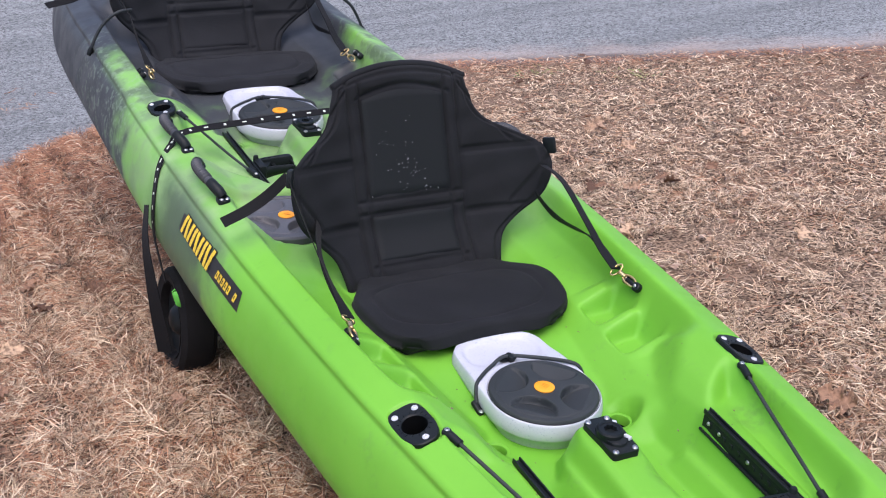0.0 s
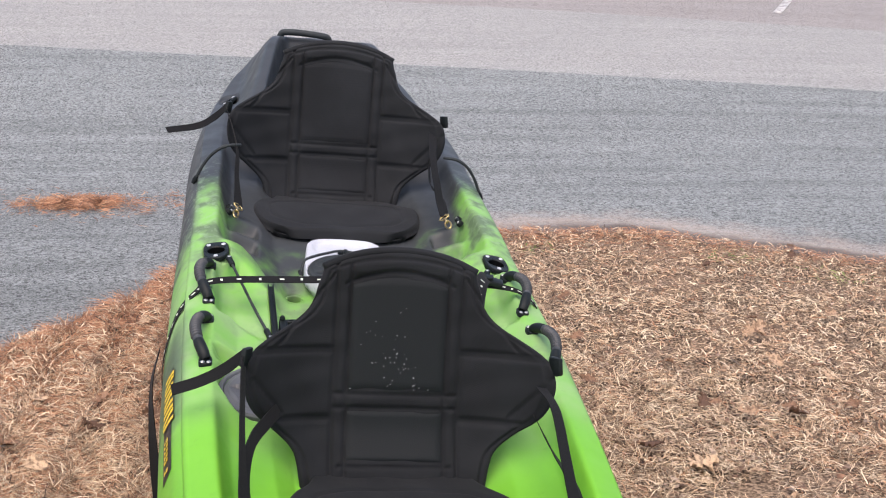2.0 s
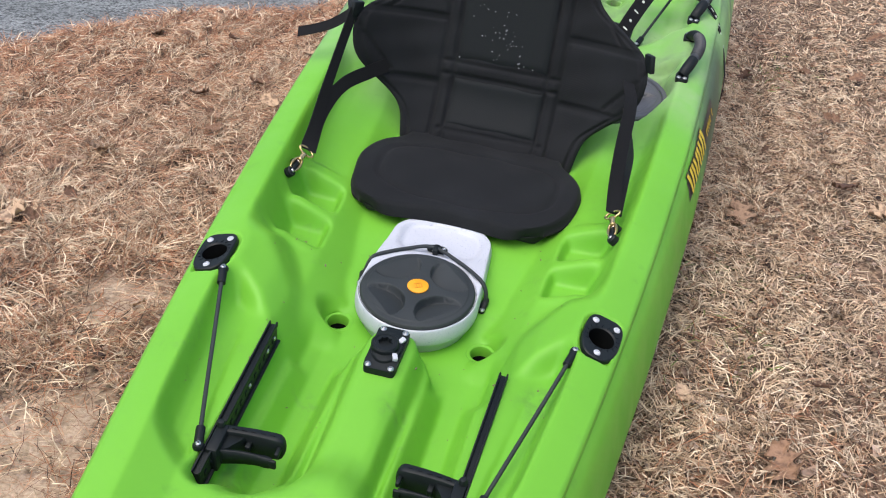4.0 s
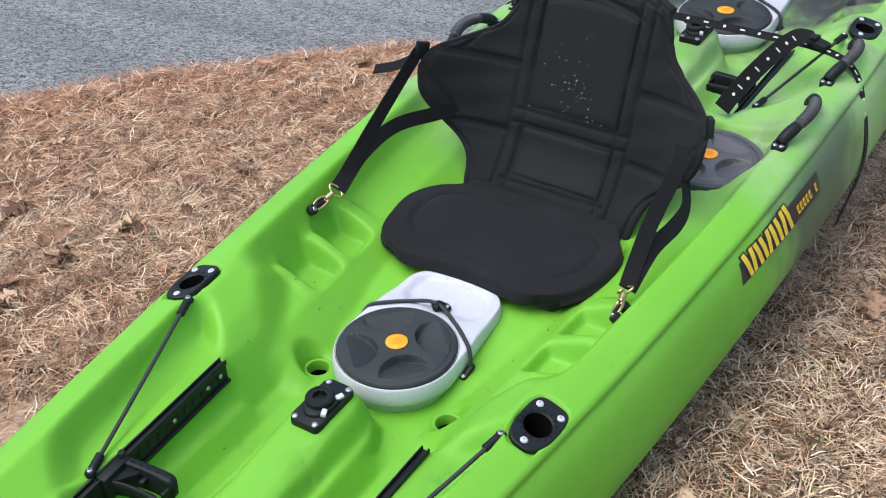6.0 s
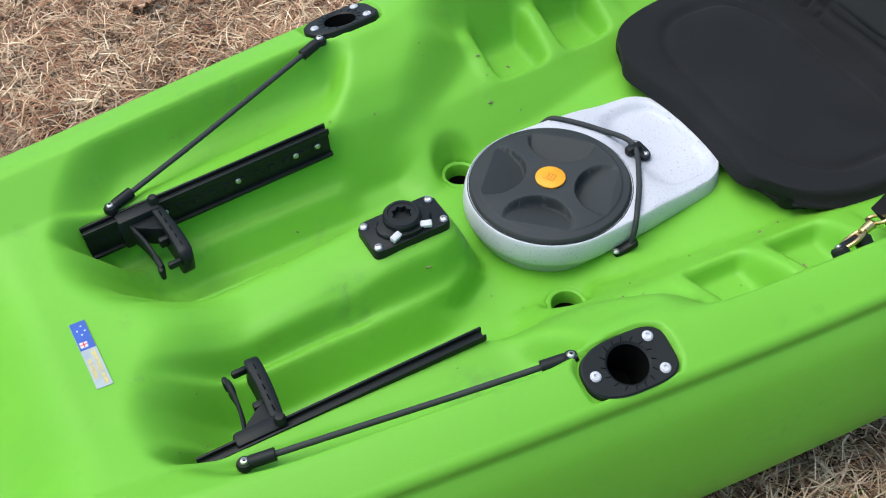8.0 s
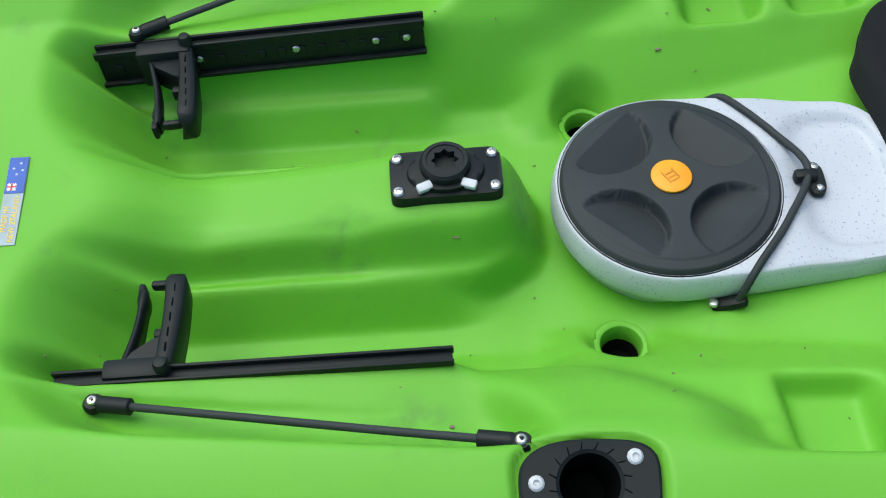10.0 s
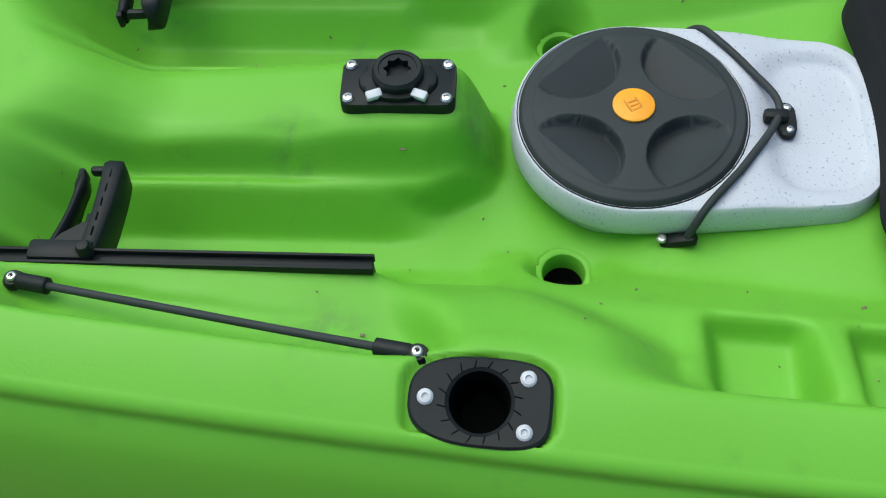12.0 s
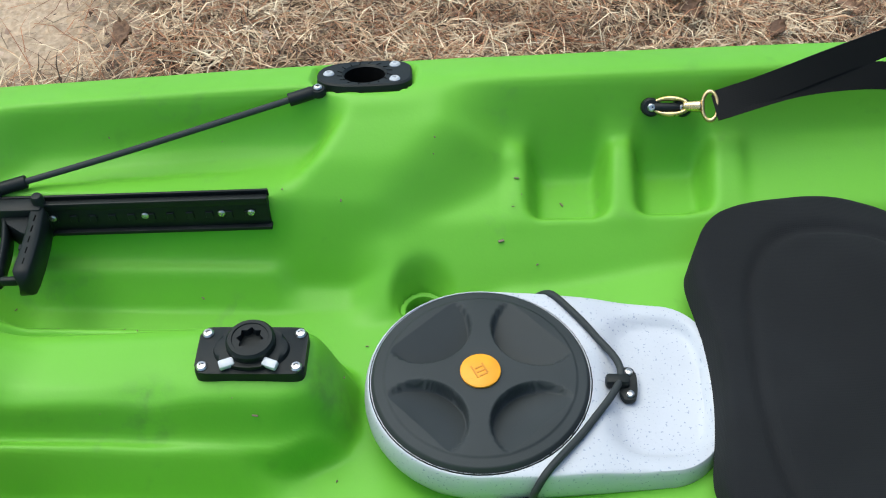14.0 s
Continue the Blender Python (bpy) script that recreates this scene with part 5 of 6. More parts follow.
def seat(origin, scale, lean, label, tail, cloth, skew):
    """A kayak seat: a quilted winged back, a stitched pad, straps and brass clips. skew: how far the pad sits askew."""
    m = KAYAK @ pose(*origin)
    chair = thing("padded_chair", m, label, "chair", "padded chairs")
    k = scale
    slope = radians(lean)
    up = np.array([0, math.sin(slope), math.cos(slope)])
    fw = np.array([0, -math.cos(slope), math.sin(slope)])
    base = np.array([0, 0.504, -0.011])
    us, vs = np.linspace(-1, 1, 121), np.linspace(0, 1, 121)
    U, V = np.meshgrid(us, vs)
    s0 = -0.045 + 0.417 * V
    HW = table(BACK, s0, 0.012)
    Xb = U * HW
    Sb = s0 - 0.034 * np.abs(U) ** 2.2 * step(0.80, 1.0, V)
    a = np.abs(Xb)
    rim = np.minimum((1 - np.abs(U)) * HW, np.minimum(0.372 - s0, s0 + 0.06))
    puff = 0.013 * np.sqrt(np.clip(rim / 0.018, 0, 1))
    seams = 0
    # Piping and stitched lines: two uprights a side, cross lines, the wings' lines.
    for x0, lo, hi in ((0.088, -0.02, 0.345), (0.112, -0.045, 0.36)):
        seams = np.maximum(seams, groove(a - x0, 0.0035) * step(lo - 0.004, lo, Sb) * step(hi + 0.004, hi, Sb))
    for s1, lo, hi in ((0.335 - 0.0, 0, 0.095), (0.118, 0, 0.112), (0.094, 0, 0.112), (-0.006, 0, 0.10), (0.192, 0.112, 0.252), (0.198, 0.112, 0.25), (0.072, 0.112, 0.2), (0.078, 0.112, 0.22)):
        bend = 0.025 * (a / 0.1) ** 2 if s1 > 0.3 else 0
        seams = np.maximum(seams, groove(Sb - s1 + bend, 0.0035) * step(lo - 0.003, lo, a) * step(hi + 0.003, hi, a))
    seams = np.maximum(seams, groove(rim - 0.014, 0.003) * 0.8)
    seams = np.maximum(seams, groove((a - 0.13) - (0.31 - Sb) * 0.75, 0.0035) * step(0.195, 0.21, Sb) * step(0.112, 0.12, a))
    seams = np.maximum(seams, groove((a - 0.235) - (Sb - 0.13) * 0.8, 0.0035) * step(0.08, 0.09, Sb) * step(0.19, 0.18, Sb))
    inset = 0.0035 * step(0.092, 0.086, a) * (step(0.120, 0.126, Sb) * step(0.335, 0.325, Sb) + step(-0.004, 0.004, Sb) * step(0.093, 0.087, Sb))
    wob = 0.0012 * np.sin(Xb * 70 + Sb * 40) + 0.001 * np.sin(Sb * 110 - Xb * 31)
    front = puff - 0.0065 * seams - inset + wob
    wrap = 3.8 * np.clip(a - 0.11, 0, 1) ** 2 + 0.10 * (Sb - 0.12) ** 2 + 0.030 * step(0.07, -0.045, Sb)

    def lay(depth):
        P = np.zeros(U.shape + (3,))
        P[..., 0] = Xb
        return P + base + Sb[..., None] * up + (depth + wrap)[..., None] * fw

    F, B = lay(front), lay(-0.45 * puff - 0.002)
    ringf = np.concatenate([F, B[:, ::-1]], 1)
    back = part("backrest", grid_mesh("backrest", ringf * k, close_v=True), cloth, chair, "quilted black fabric backrest with piping")
    part("top_binding", tube([tuple(v * k) for v in (F[-1, ::12] + B[-1, ::12]) / 2], 0.0075 * k, 10, 4), cloth, back)
    # The smooth panels of the middle.
    for lo, hi, wd in ((0.126, 0.325, 0.084), (0.004, 0.088, 0.084)):
        sel_v = np.linspace(lo, hi, 26)
        sel_u = np.linspace(-wd, wd, 26)
        PX, PS = np.meshgrid(sel_u, sel_v)
        PS2 = PS - np.where(PS > 0.3, 0.022 * (np.abs(PX) / 0.1) ** 2 * (PS - 0.3) / 0.025, 0)
        e = np.minimum(np.minimum(wd - np.abs(PX), PS - lo), hi - PS)
        dep = 0.0095 + 0.0035 * np.clip(e / 0.006, 0, 1) ** 0.5 + 0.10 * (PS2 - 0.12) ** 2 + 0.030 * step(0.07, -0.045, PS2)
        P = np.zeros(PX.shape + (3,))
        P[..., 0] = PX
        P = P + base + PS2[..., None] * up + dep[..., None] * fw
        part("panel", grid_mesh("panel", P * k), VINYL if skew else cloth, back, "smooth black vinyl panel")
        if skew and hi > 0.2:
            grit, gr = bmesh.new(), random.Random(4)
            for _ in range(46):
                i, j = min(25, int(abs(gr.gauss(5, 6)))), max(0, min(25, int(gr.gauss(11, 5))))
                at = Vector(P[i, j]) * k + Vector((gr.uniform(-0.003, 0.003), 0, gr.uniform(-0.003, 0.003))) + Vector(fw) * 0.0006
                bmesh.ops.create_icosphere(grit, subdivisions=1, radius=gr.uniform(0.0005, 0.0011), matrix=Matrix.Translation(at))
            part("grit", grit, WHITETAB, back, "pale grit clinging to the panel")
    # The seat pad.
    vs2 = np.linspace(0, 1, 70)
    U2, V2 = np.meshgrid(np.linspace(-1, 1, 91), vs2)
    yp = 0.178 + 0.329 * V2
    hw = table(PAD, yp, 0.010) + np.where(U2 < 0, skew * 0.012 * step(0.27, 0.19, yp), 0)
    Xp = U2 * hw
    Yp = yp + 0.012 + skew * 0.05 * np.minimum(Xp + 0.05, 0) * step(0.4, 0.0, V2) - 0.020 * step(0.4, 0.0, V2) * (np.abs(U2) ** 2 - np.abs(U2) ** 8)
    rim2 = np.minimum((1 - np.abs(U2)) * hw, np.minimum(V2 * 0.315, 0.2))
    h = 0.025 * np.clip(rim2 / 0.008, 0, 1) ** 0.5
    d0 = (np.abs(Xp / 0.158) ** 3 + np.abs((Yp - 0.315) / 0.090) ** 3) ** (1 / 3)
    ring = groove(np.abs(d0 ** 1.0 - 1.0) * 0.1, 0.0035) * step(0.48, 0.46, Yp)
    lift = -0.036 * step(0.30, 0.54, Yp) + 0.006 * (np.abs(Xp) / 0.2) ** 2.2 - 0.005 * ring + 0.0012 * np.sin(Xp * 60) * np.sin(Yp * 50)
    top = np.stack([Xp, Yp, -0.016 + h + lift], -1)
    low = np.stack([Xp, Yp, -0.045 + 0.034 * step(0.045, 0.004, rim2) + lift], -1)
    top[0], low[0] = (top[0] + low[0]) / 2, (top[0] + low[0]) / 2
    part("seat_pad", grid_mesh("seat_pad", np.concatenate([top, low[:, ::-1]], 1) * k, close_v=True), cloth, chair, "padded black fabric seat base")
    # Adjusting straps, buckles and clips on both sides.
    for s in (-1, 1):
        cx, cy, cz = s * 0.262, 0.198, 0.058
        part("buckle", box((0.010, 0.026, 0.032), (0, 0, 0), 0.003), PLASTIC, chair).matrix_basis = pose(s * 0.266 * k, 0.484 * k, 0.198 * k, -15, 0, 30 * s)
        # The upper strap runs from the wing's buckle, the lower one from the back's waist; both end in the clip.
        if s < 0:
            upper = [(-0.270 * k, 0.478 * k, 0.196 * k), (-0.270, 0.40, 0.155), (-0.268, 0.315, 0.112), (-0.264, 0.255, 0.082), (cx, cy + 0.014, cz + 0.006)]
            lower = [(-0.196 * k, 0.520 * k, 0.088 * k), (-0.224, 0.450, 0.098), (-0.252, 0.370, 0.106), (-0.264, 0.290, 0.090), (cx + 0.003, cy + 0.014, cz + 0.004)]
            up_face = [(0.95, -0.16, 0.27), (0.95, -0.16, 0.30), (0.90, -0.2, 0.40), (0.75, -0.2, 0.65), (0.5, -0.3, 0.9)]
            low_face = [(0.90, -0.2, 0.35), (0.92, -0.18, 0.35), (0.90, -0.2, 0.40), (0.75, -0.2, 0.65), (0.5, -0.3, 0.9)]
        else:
            upper = [(0.236 * k, 0.452 * k, 0.172 * k), (0.250, 0.400, 0.160), (0.252, 0.310, 0.118), (0.256, 0.255, 0.084), (cx, cy + 0.014, cz + 0.006)]
            lower = [(0.238 * k, 0.475 * k, 0.105 * k), (0.258, 0.440, 0.074), (0.264, 0.385, 0.072), (0.264, 0.290, 0.084), (cx + 0.002, cy + 0.014, cz + 0.003)]
            up_face = [(0.5, -0.5, 0.9), (0.55, -0.2, 0.9), (0.5, -0.2, 0.9), (0.4, -0.2, 1), (0.3, -0.4, 1)]
            low_face = [(0.9, -0.2, 0.2), (0.9, -0.1, 0.4), (0.7, -0.1, 0.7), (0.5, -0.2, 0.9), (0.3, -0.4, 1)]
        for line_, face_ in ((upper, up_face), (lower, low_face)):
            if line_ is lower and s < 0 and not skew:
                continue
            part("strap", ribbon(line_, face_, 0.025), WEBBING, chair)
        # A snap hook: a swivel eye, a waisted neck and a long loop round the pad eye's bar.
        eye = Vector((cx, cy + 0.010, cz + 0.004))
        way = Vector((s * 0.006, -0.040, -0.006)).normalized()
        side = Vector((-s * 0.78, 0, -0.62))

        def loop(mid, lx, ly, r):
            ring = [mid + way * (ly * math.sin(p)) + side * (lx * math.cos(p)) for p in np.linspace(0, 2 * math.pi, 22, endpoint=False)]
            rows = []
            for q, c in enumerate(ring):
                out = (c - mid).normalized()
                up_ = way.cross(side)
                rows.append([tuple(c + out * r * math.cos(b) + up_ * r * math.sin(b)) for b in np.linspace(0, 2 * math.pi, 8, endpoint=False)])
            return grid_mesh("loop", rows, close_u=True, close_v=True)

        clip = part("snap_clip", loop(eye, 0.0135, 0.0070, 0.0022), BRASS, chair, "brass snap clip")
        part("clip_neck", tube([eye + way * 0.008, eye + way * 0.016, eye + way * 0.024], lambda t: 0.0056 - 0.0012 * t, 10, 5), BRASS, clip)
        part("clip_hook", loop(eye + way * 0.036, 0.0075, 0.0165, 0.0026), BRASS, clip)
    # The loose tail of the adjusting strap.
    part("strap_tail", ribbon([(-0.268 * k, 0.490 * k, 0.200 * k), (-0.300 * k, 0.500 * k, 0.165 * k), (-0.338 * k, 0.503 * k, 0.140 * k), tail], [(0, -0.5, 1), (0.3, -0.6, 1), (0.2, -0.6, 1), (0, -0.6, 1)], 0.021), WEBBING, chair)
    return chair


seat((0, 0, 0), 1.0, 21.3, "black quilted kayak seat with brass clips in the front well", (-0.385, 0.503, 0.121), CLOTH, 1.0)
seat((-0.010, 1.318, 0), 1.11, 14.0, "paler black quilted kayak seat in the rear well", (-0.455, 0.52, 0.150), CLOTH_REAR, 0.0)


# ---- trolley and its tie-down strap ----
trolley = thing("kayak_trolley", KAYAK @ pose(0, 0.89, 0), "black two-wheeled kayak trolley strapped under the hull", "trolley")
for s, x, z in ((-1, -0.362, -0.294), (1, 0.285, -0.244)):
    turn = Euler((0, radians(90 + 4.4), 0)).to_matrix()
    wheel = part("wheel", lathe([(0.085, -0.034), (0.106, -0.039), (0.116, -0.028), (0.119, 0), (0.116, 0.028), (0.106, 0.039), (0.085, 0.034), (0.080, 0.02), (0.080, -0.02), (0.085, -0.036)], 48, (x, 0, z), turn), TYRE, trolley, "black rubber tyre")
    part("rim", lathe([(0.084, 0.030), (0.080, 0.018), (0.040, 0.012), (0.026, 0.030), (0.014, 0.036), (0, 0.036)], 40, (x, 0, z), Euler((0, radians(s * 90 + 4.4), 0)).to_matrix()), PLASTIC, wheel, "black plastic hub")
lp = [(-0.404 - 0.004 * math.cos(q), 0.798 - 0.89 + 0.012 * math.sin(q), -0.186 + 0.019 * math.cos(q)) for q in np.linspace(0.6, 5.9, 12)]
part("web_loop", ribbon(lp, [(-0.6, math.sin(q), math.cos(q)) for q in np.linspace(0.6, 5.9, 12)], 0.009, 0.002, 3), GREEN_WEB, trolley, "green webbing loop")
part("axle", tube([(-0.37, 0, -0.303), (-0.1, 0, -0.283), (0.1, 0, -0.267), (0.29, 0, -0.252)], 0.012, 12, 4), PLASTIC, trolley)
for s in (-1, 1):
    part("hull_pad", box((0.07, 0.26, 0.035), (s * 0.19, 0, -0.212), 0.012, Euler((0, radians(-14 * s), 0)).to_matrix()), RUBBER, trolley)
    part("pad_arm", tube([(s * 0.14, -0.10, -0.225), (s * 0.16, -0.05, -0.26), (s * 0.16, 0.05, -0.26), (s * 0.14, 0.10, -0.225)], 0.012, 10, 5), PLASTIC, trolley)

strap = thing("tie_down_strap", KAYAK, "black printed tie-down strap over the deck and down the sides", "strap")
over = [(-0.402, 0.90, -0.20), (-0.418, 0.915, -0.07), (-0.395, 0.95, 0.035), (-0.355, 0.985, 0.080), (-0.315, 1.005, 0.096), (-0.15, 1.03, 0.094), (0.0, 1.04, 0.094), (0.15, 1.04, 0.095), (0.27, 1.03, 0.100), (0.345, 1.01, 0.090), (0.385, 0.985, 0.045), (0.418, 0.95, -0.06), (0.402, 0.90, -0.19)]
facing = [(-1, 0, 0.1), (-1, 0, 0.2), (-0.8, 0, 0.6), (-0.5, -0.1, 0.9), (-0.1, -0.3, 1), (0, -0.4, 1), (0, -0.4, 1), (0, -0.4, 1), (0.1, -0.3, 1), (0.5, -0.1, 0.9), (0.8, 0, 0.6), (1, 0, 0.2), (1, 0, 0.1)]
part("webbing", ribbon(over, facing, 0.019), WEBBING, strap)
line, face = spline(over, 8), spline(facing, 8)
for k in range(8, len(line) - 14):
    if k % 4 in (0, 2):
        c, n = (line[k] + line[k + 1]) / 2, face[k].normalized()
        way = (line[k + 1] - line[k]).normalized()
        side = way.cross(n).normalized()
        size = (0.0050, 0.0062, 0.0006) if k % 4 == 0 else (0.010, 0.0034, 0.0006)
        mk = box(size, (0, 0, 0), 0.0002, None, 1)
        mm = Matrix((way, -side, n)).transposed().to_4x4()
        part("print_mark", moved(mk, Matrix.Translation(c + n * 0.0013) @ mm), PALE_PRINT, strap)
tail_pts = [(0.268, 1.045, 0.112), (0.245, 1.00, 0.128), (0.226, 0.94, 0.121), (0.203, 0.87, 0.094), (0.188, 0.82, 0.070), (0.183, 0.79, 0.058)]
tail_face = [(0.3, -0.5, 1), (0.4, -0.5, 0.8), (0.5, -0.45, 0.7), (0.55, -0.4, 0.7), (0.5, -0.4, 0.7), (0.5, -0.4, 0.7)]
loose = part("loose_tail", ribbon(tail_pts, tail_face, 0.032), WEBBING, strap)
line, face = spline(tail_pts, 8), spline(tail_face, 8)
for k in (10, 13, 16, 19, 22, 25, 28, 31):
    c, n = line[k], face[k].normalized()
    way = (line[k + 1] - line[k]).normalized()
    side = way.cross(n).normalized()
    n = side.cross(way)
    mm = Matrix((way, -side, n)).transposed().to_4x4()
    mk = lathe([(0.0032, 0), (0.0032, 0.0006), (0, 0.0006)], 12) if k % 2 else box((0.003, 0.011, 0.0006), (0, 0, 0), 0.0002, None, 1)
    part("print_mark", moved(mk, Matrix.Translation(c + n * 0.0013) @ mm), PALE_PRINT, loose)
buckle = part("cam_buckle", box((0.046, 0.028, 0.014), (0.275, 1.032, 0.108), 0.005, Euler((0, radians(10), radians(-12))).to_matrix()), PLASTIC, strap, "black cam buckle")
part("lever", box((0.026, 0.022, 0.006), (0.262, 1.032, 0.118), 0.002, Euler((0, radians(-8), radians(-12))).to_matrix()), PLASTIC, buckle)
part("hanging_end", ribbon([(-0.425, 0.935, -0.03), (-0.438, 0.905, -0.10), (-0.433, 0.890, -0.20), (-0.425, 0.885, -0.28), (-0.415, 0.880, -0.365)], [(-1, 0.0, 0.1), (-1, -0.15, 0.1), (-1, -0.5, 0.1), (-1, -0.8, 0.1), (-1, -0.9, 0.1)], 0.036), WEBBING, strap)


# ---- bits of bark and needle on the deck ----
def deck_specks():
    """Tiny dark bits that have blown onto the deck."""
    r = random.Random(21)
    bm = bmesh.new()
    for _ in range(120):
        x, y = r.uniform(-0.24, 0.24), r.choice((r.uniform(-0.5, 0.25), r.uniform(-0.5, 0.25), r.uniform(0.85, 1.5)))
        if math.hypot(x, y % REAR) < 0.11 or (abs(x) < 0.1 and 0 < y < 0.25):
            continue
        size = r.uniform(0.0006, 0.0013) * r.choice((1, 1, 1, 2))
        m = pose(x, y, deck_at(x, y) + 0.0012, 0, 0, r.uniform(0, 360))
        bit = box((size * r.uniform(1, 3.2), size, 0.0008), (0, 0, 0), 0.0002, None, 1)
        bmesh.ops.transform(bit, matrix=m, verts=bit.verts)
        me = bpy.data.meshes.new("bit")
        bit.to_mesh(me)
        bit.free()
        bm.from_mesh(me)
        bpy.data.meshes.remove(me)
    return bm


specks = part("deck_specks", deck_specks(), TWIG, None)
specks.matrix_world = KAYAK
tagged(specks, "tiny bits of bark and needle on the deck", "debris", kind="stuff")


# ---- litter on the ground ----
def blades(name, n, where, length, width, rise, mat, seed, label, category, clump=0.0, height=lawn_height):
    """Many thin bent blades strewn on the ground: where(rng, n) gives their feet."""
    rng = np.random.default_rng(seed)
    x, y = where(rng, n)
    n = len(x)
    a = rng.uniform(0, 2 * np.pi, n) + clump * wobble(x, y, 4.0, 5.0)
    ln = length * rng.uniform(0.45, 1.35, n) * (1 - 0.32 * step(0.1, 0.6, x))
    wd = width * rng.uniform(0.6, 1.3, n) * np.clip(np.hypot(x, y - 0.3) / 1.2, 1.0, 2.2)
    up = np.abs(rng.normal(0, rise, n))
    bend = rng.normal(0, 0.85, n)
    z = height(x, y) + rng.uniform(0.0, 0.030, n)
    pts = []
    for k, t in enumerate((0.0, 0.5, 1.0)):
        aa = a + bend * t
        px, py = x + np.cos(a + bend * t * 0.5) * ln * t, y + np.sin(a + bend * t * 0.5) * ln * t
        pz = z + np.sin(up) * ln * t * (1.0 - 0.65 * t)
        w = wd * (1.0, 0.9, 0.25)[k] / 2
        roll = 0.5 * np.sin(37 * x + 5 * k)
        for e in (-1, 1):
            pts.append(np.stack([px - e * np.sin(aa) * w, py + e * np.cos(aa) * w, pz + e * roll * w], -1))
    P = np.stack(pts, 1).reshape(-1, 3)
    i = np.arange(n)[:, None] * 6
    q = np.concatenate([i + np.array([[0, 1, 3, 2]]), i + np.array([[2, 3, 5, 4]])], 1).reshape(-1, 4)
    me = bpy.data.meshes.new(name)
    me.vertices.add(len(P))
    me.vertices.foreach_set("co", P.reshape(-1))
    me.loops.add(q.size)
    me.loops.foreach_set("vertex_index", q.reshape(-1).astype(np.int32))
    me.polygons.add(len(q))
    me.polygons.foreach_set("loop_start", np.arange(0, q.size, 4, dtype=np.int32))
    me.update(calc_edges=True)
    return tagged(part(name, me, mat, None), label, category, kind="stuff")


def sandiness(x, y):
    out = np.zeros(x.shape)
    for cx, cy, r in SAND:
        out = np.maximum(out, step(r, r * 0.55, np.hypot(x - cx, y - cy) + 0.08 * wobble(x, y, 15.0)))
    return out


def near_lawn(rng, n):
    """Feet spread over the lawn about the kayak, thicker near the walk."""
    k = n * 6 // 10
    x = np.concatenate([rng.normal(-0.1, 0.95, k), rng.normal(0.5, 2.3, n - k)])
    y = np.concatenate([rng.normal(0.6, 1.0, k), rng.normal(1.6, 1.9, n - k)])
    thick = 0.66 + 0.50 * vnoise(x, y, 0.07, 9) + 0.28 * vnoise(x, y, 0.4, 10)
    keep = (lawn_distance(x, y) + 0.05 * wobble(x, y, 7.0) > 0.0) & (rng.uniform(0, 1, n) < thick) & (rng.uniform(0, 1, n) > 0.85 * sandiness(x, y))
    under = (np.abs(x) < 0.27) & (y > -1.2) & (y < 2.6) & (rng.uniform(0, 1, n) < 0.85)
    keep &= ~under
    return x[keep], y[keep]


def lawn_rim(rng, n):
    """Feet along the lawn's edge to the road, where needles drift."""
    x, y = rng.uniform(-2.3, 3.4, n * 4), rng.uniform(-0.6, 4.4, n * 4)
    d = lawn_distance(x, y) + 0.06 * wobble(x, y, 6.0)
    left = np.where(x < 0.2, 0.75, 0.20)
    keep = (d > -0.05 - 0.1 * rng.uniform(0, 1, n * 4) ** 4) & (rng.uniform(0, 1, n * 4) < np.where(x < 0.2, 1.0, 0.85 - 0.5 * step(1.2, 2.2, x)) * np.exp(-np.clip(d, 0, 9) / left))
    return x[keep][:n], y[keep][:n]


def needle_lawn(rng, n):
    """Feet on the lawn, most of them on the side under the pines."""
    x, y = near_lawn(rng, n * 3)
    keep = rng.uniform(0, 1, len(x)) < np.where(x < 0, 0.85, 0.22) * (0.75 + 0.5 * vnoise(x, y, 0.5, 31))
    return x[keep][:n], y[keep][:n]


def needle_drift(rng, n):
    """A drift of needles on the road and stragglers round it."""
    k = int(n * 0.8)
    x = np.concatenate([rng.normal(-1.10, 0.12, k), rng.normal(-0.95, 0.32, n - k)])
    y = np.concatenate([rng.normal(5.05, 0.075, k), rng.normal(4.95, 0.18, n - k)])
    return x, y


blades("dead_grass", 380000, near_lawn, 0.050, 0.0018, 0.50, STRAW, 3, "pale dead grass and straw lying over the lawn", "dead grass")
blades("pine_needles", 86000, lawn_rim, 0.080, 0.0013, 0.25, NEEDLE, 4, "russet pine needles drifted along the road's edge", "pine needles")
blades("fallen_needles", 76000, needle_lawn, 0.080, 0.0013, 0.22, NEEDLE, 5, "russet pine needles strewn through the dead grass", "pine needles")



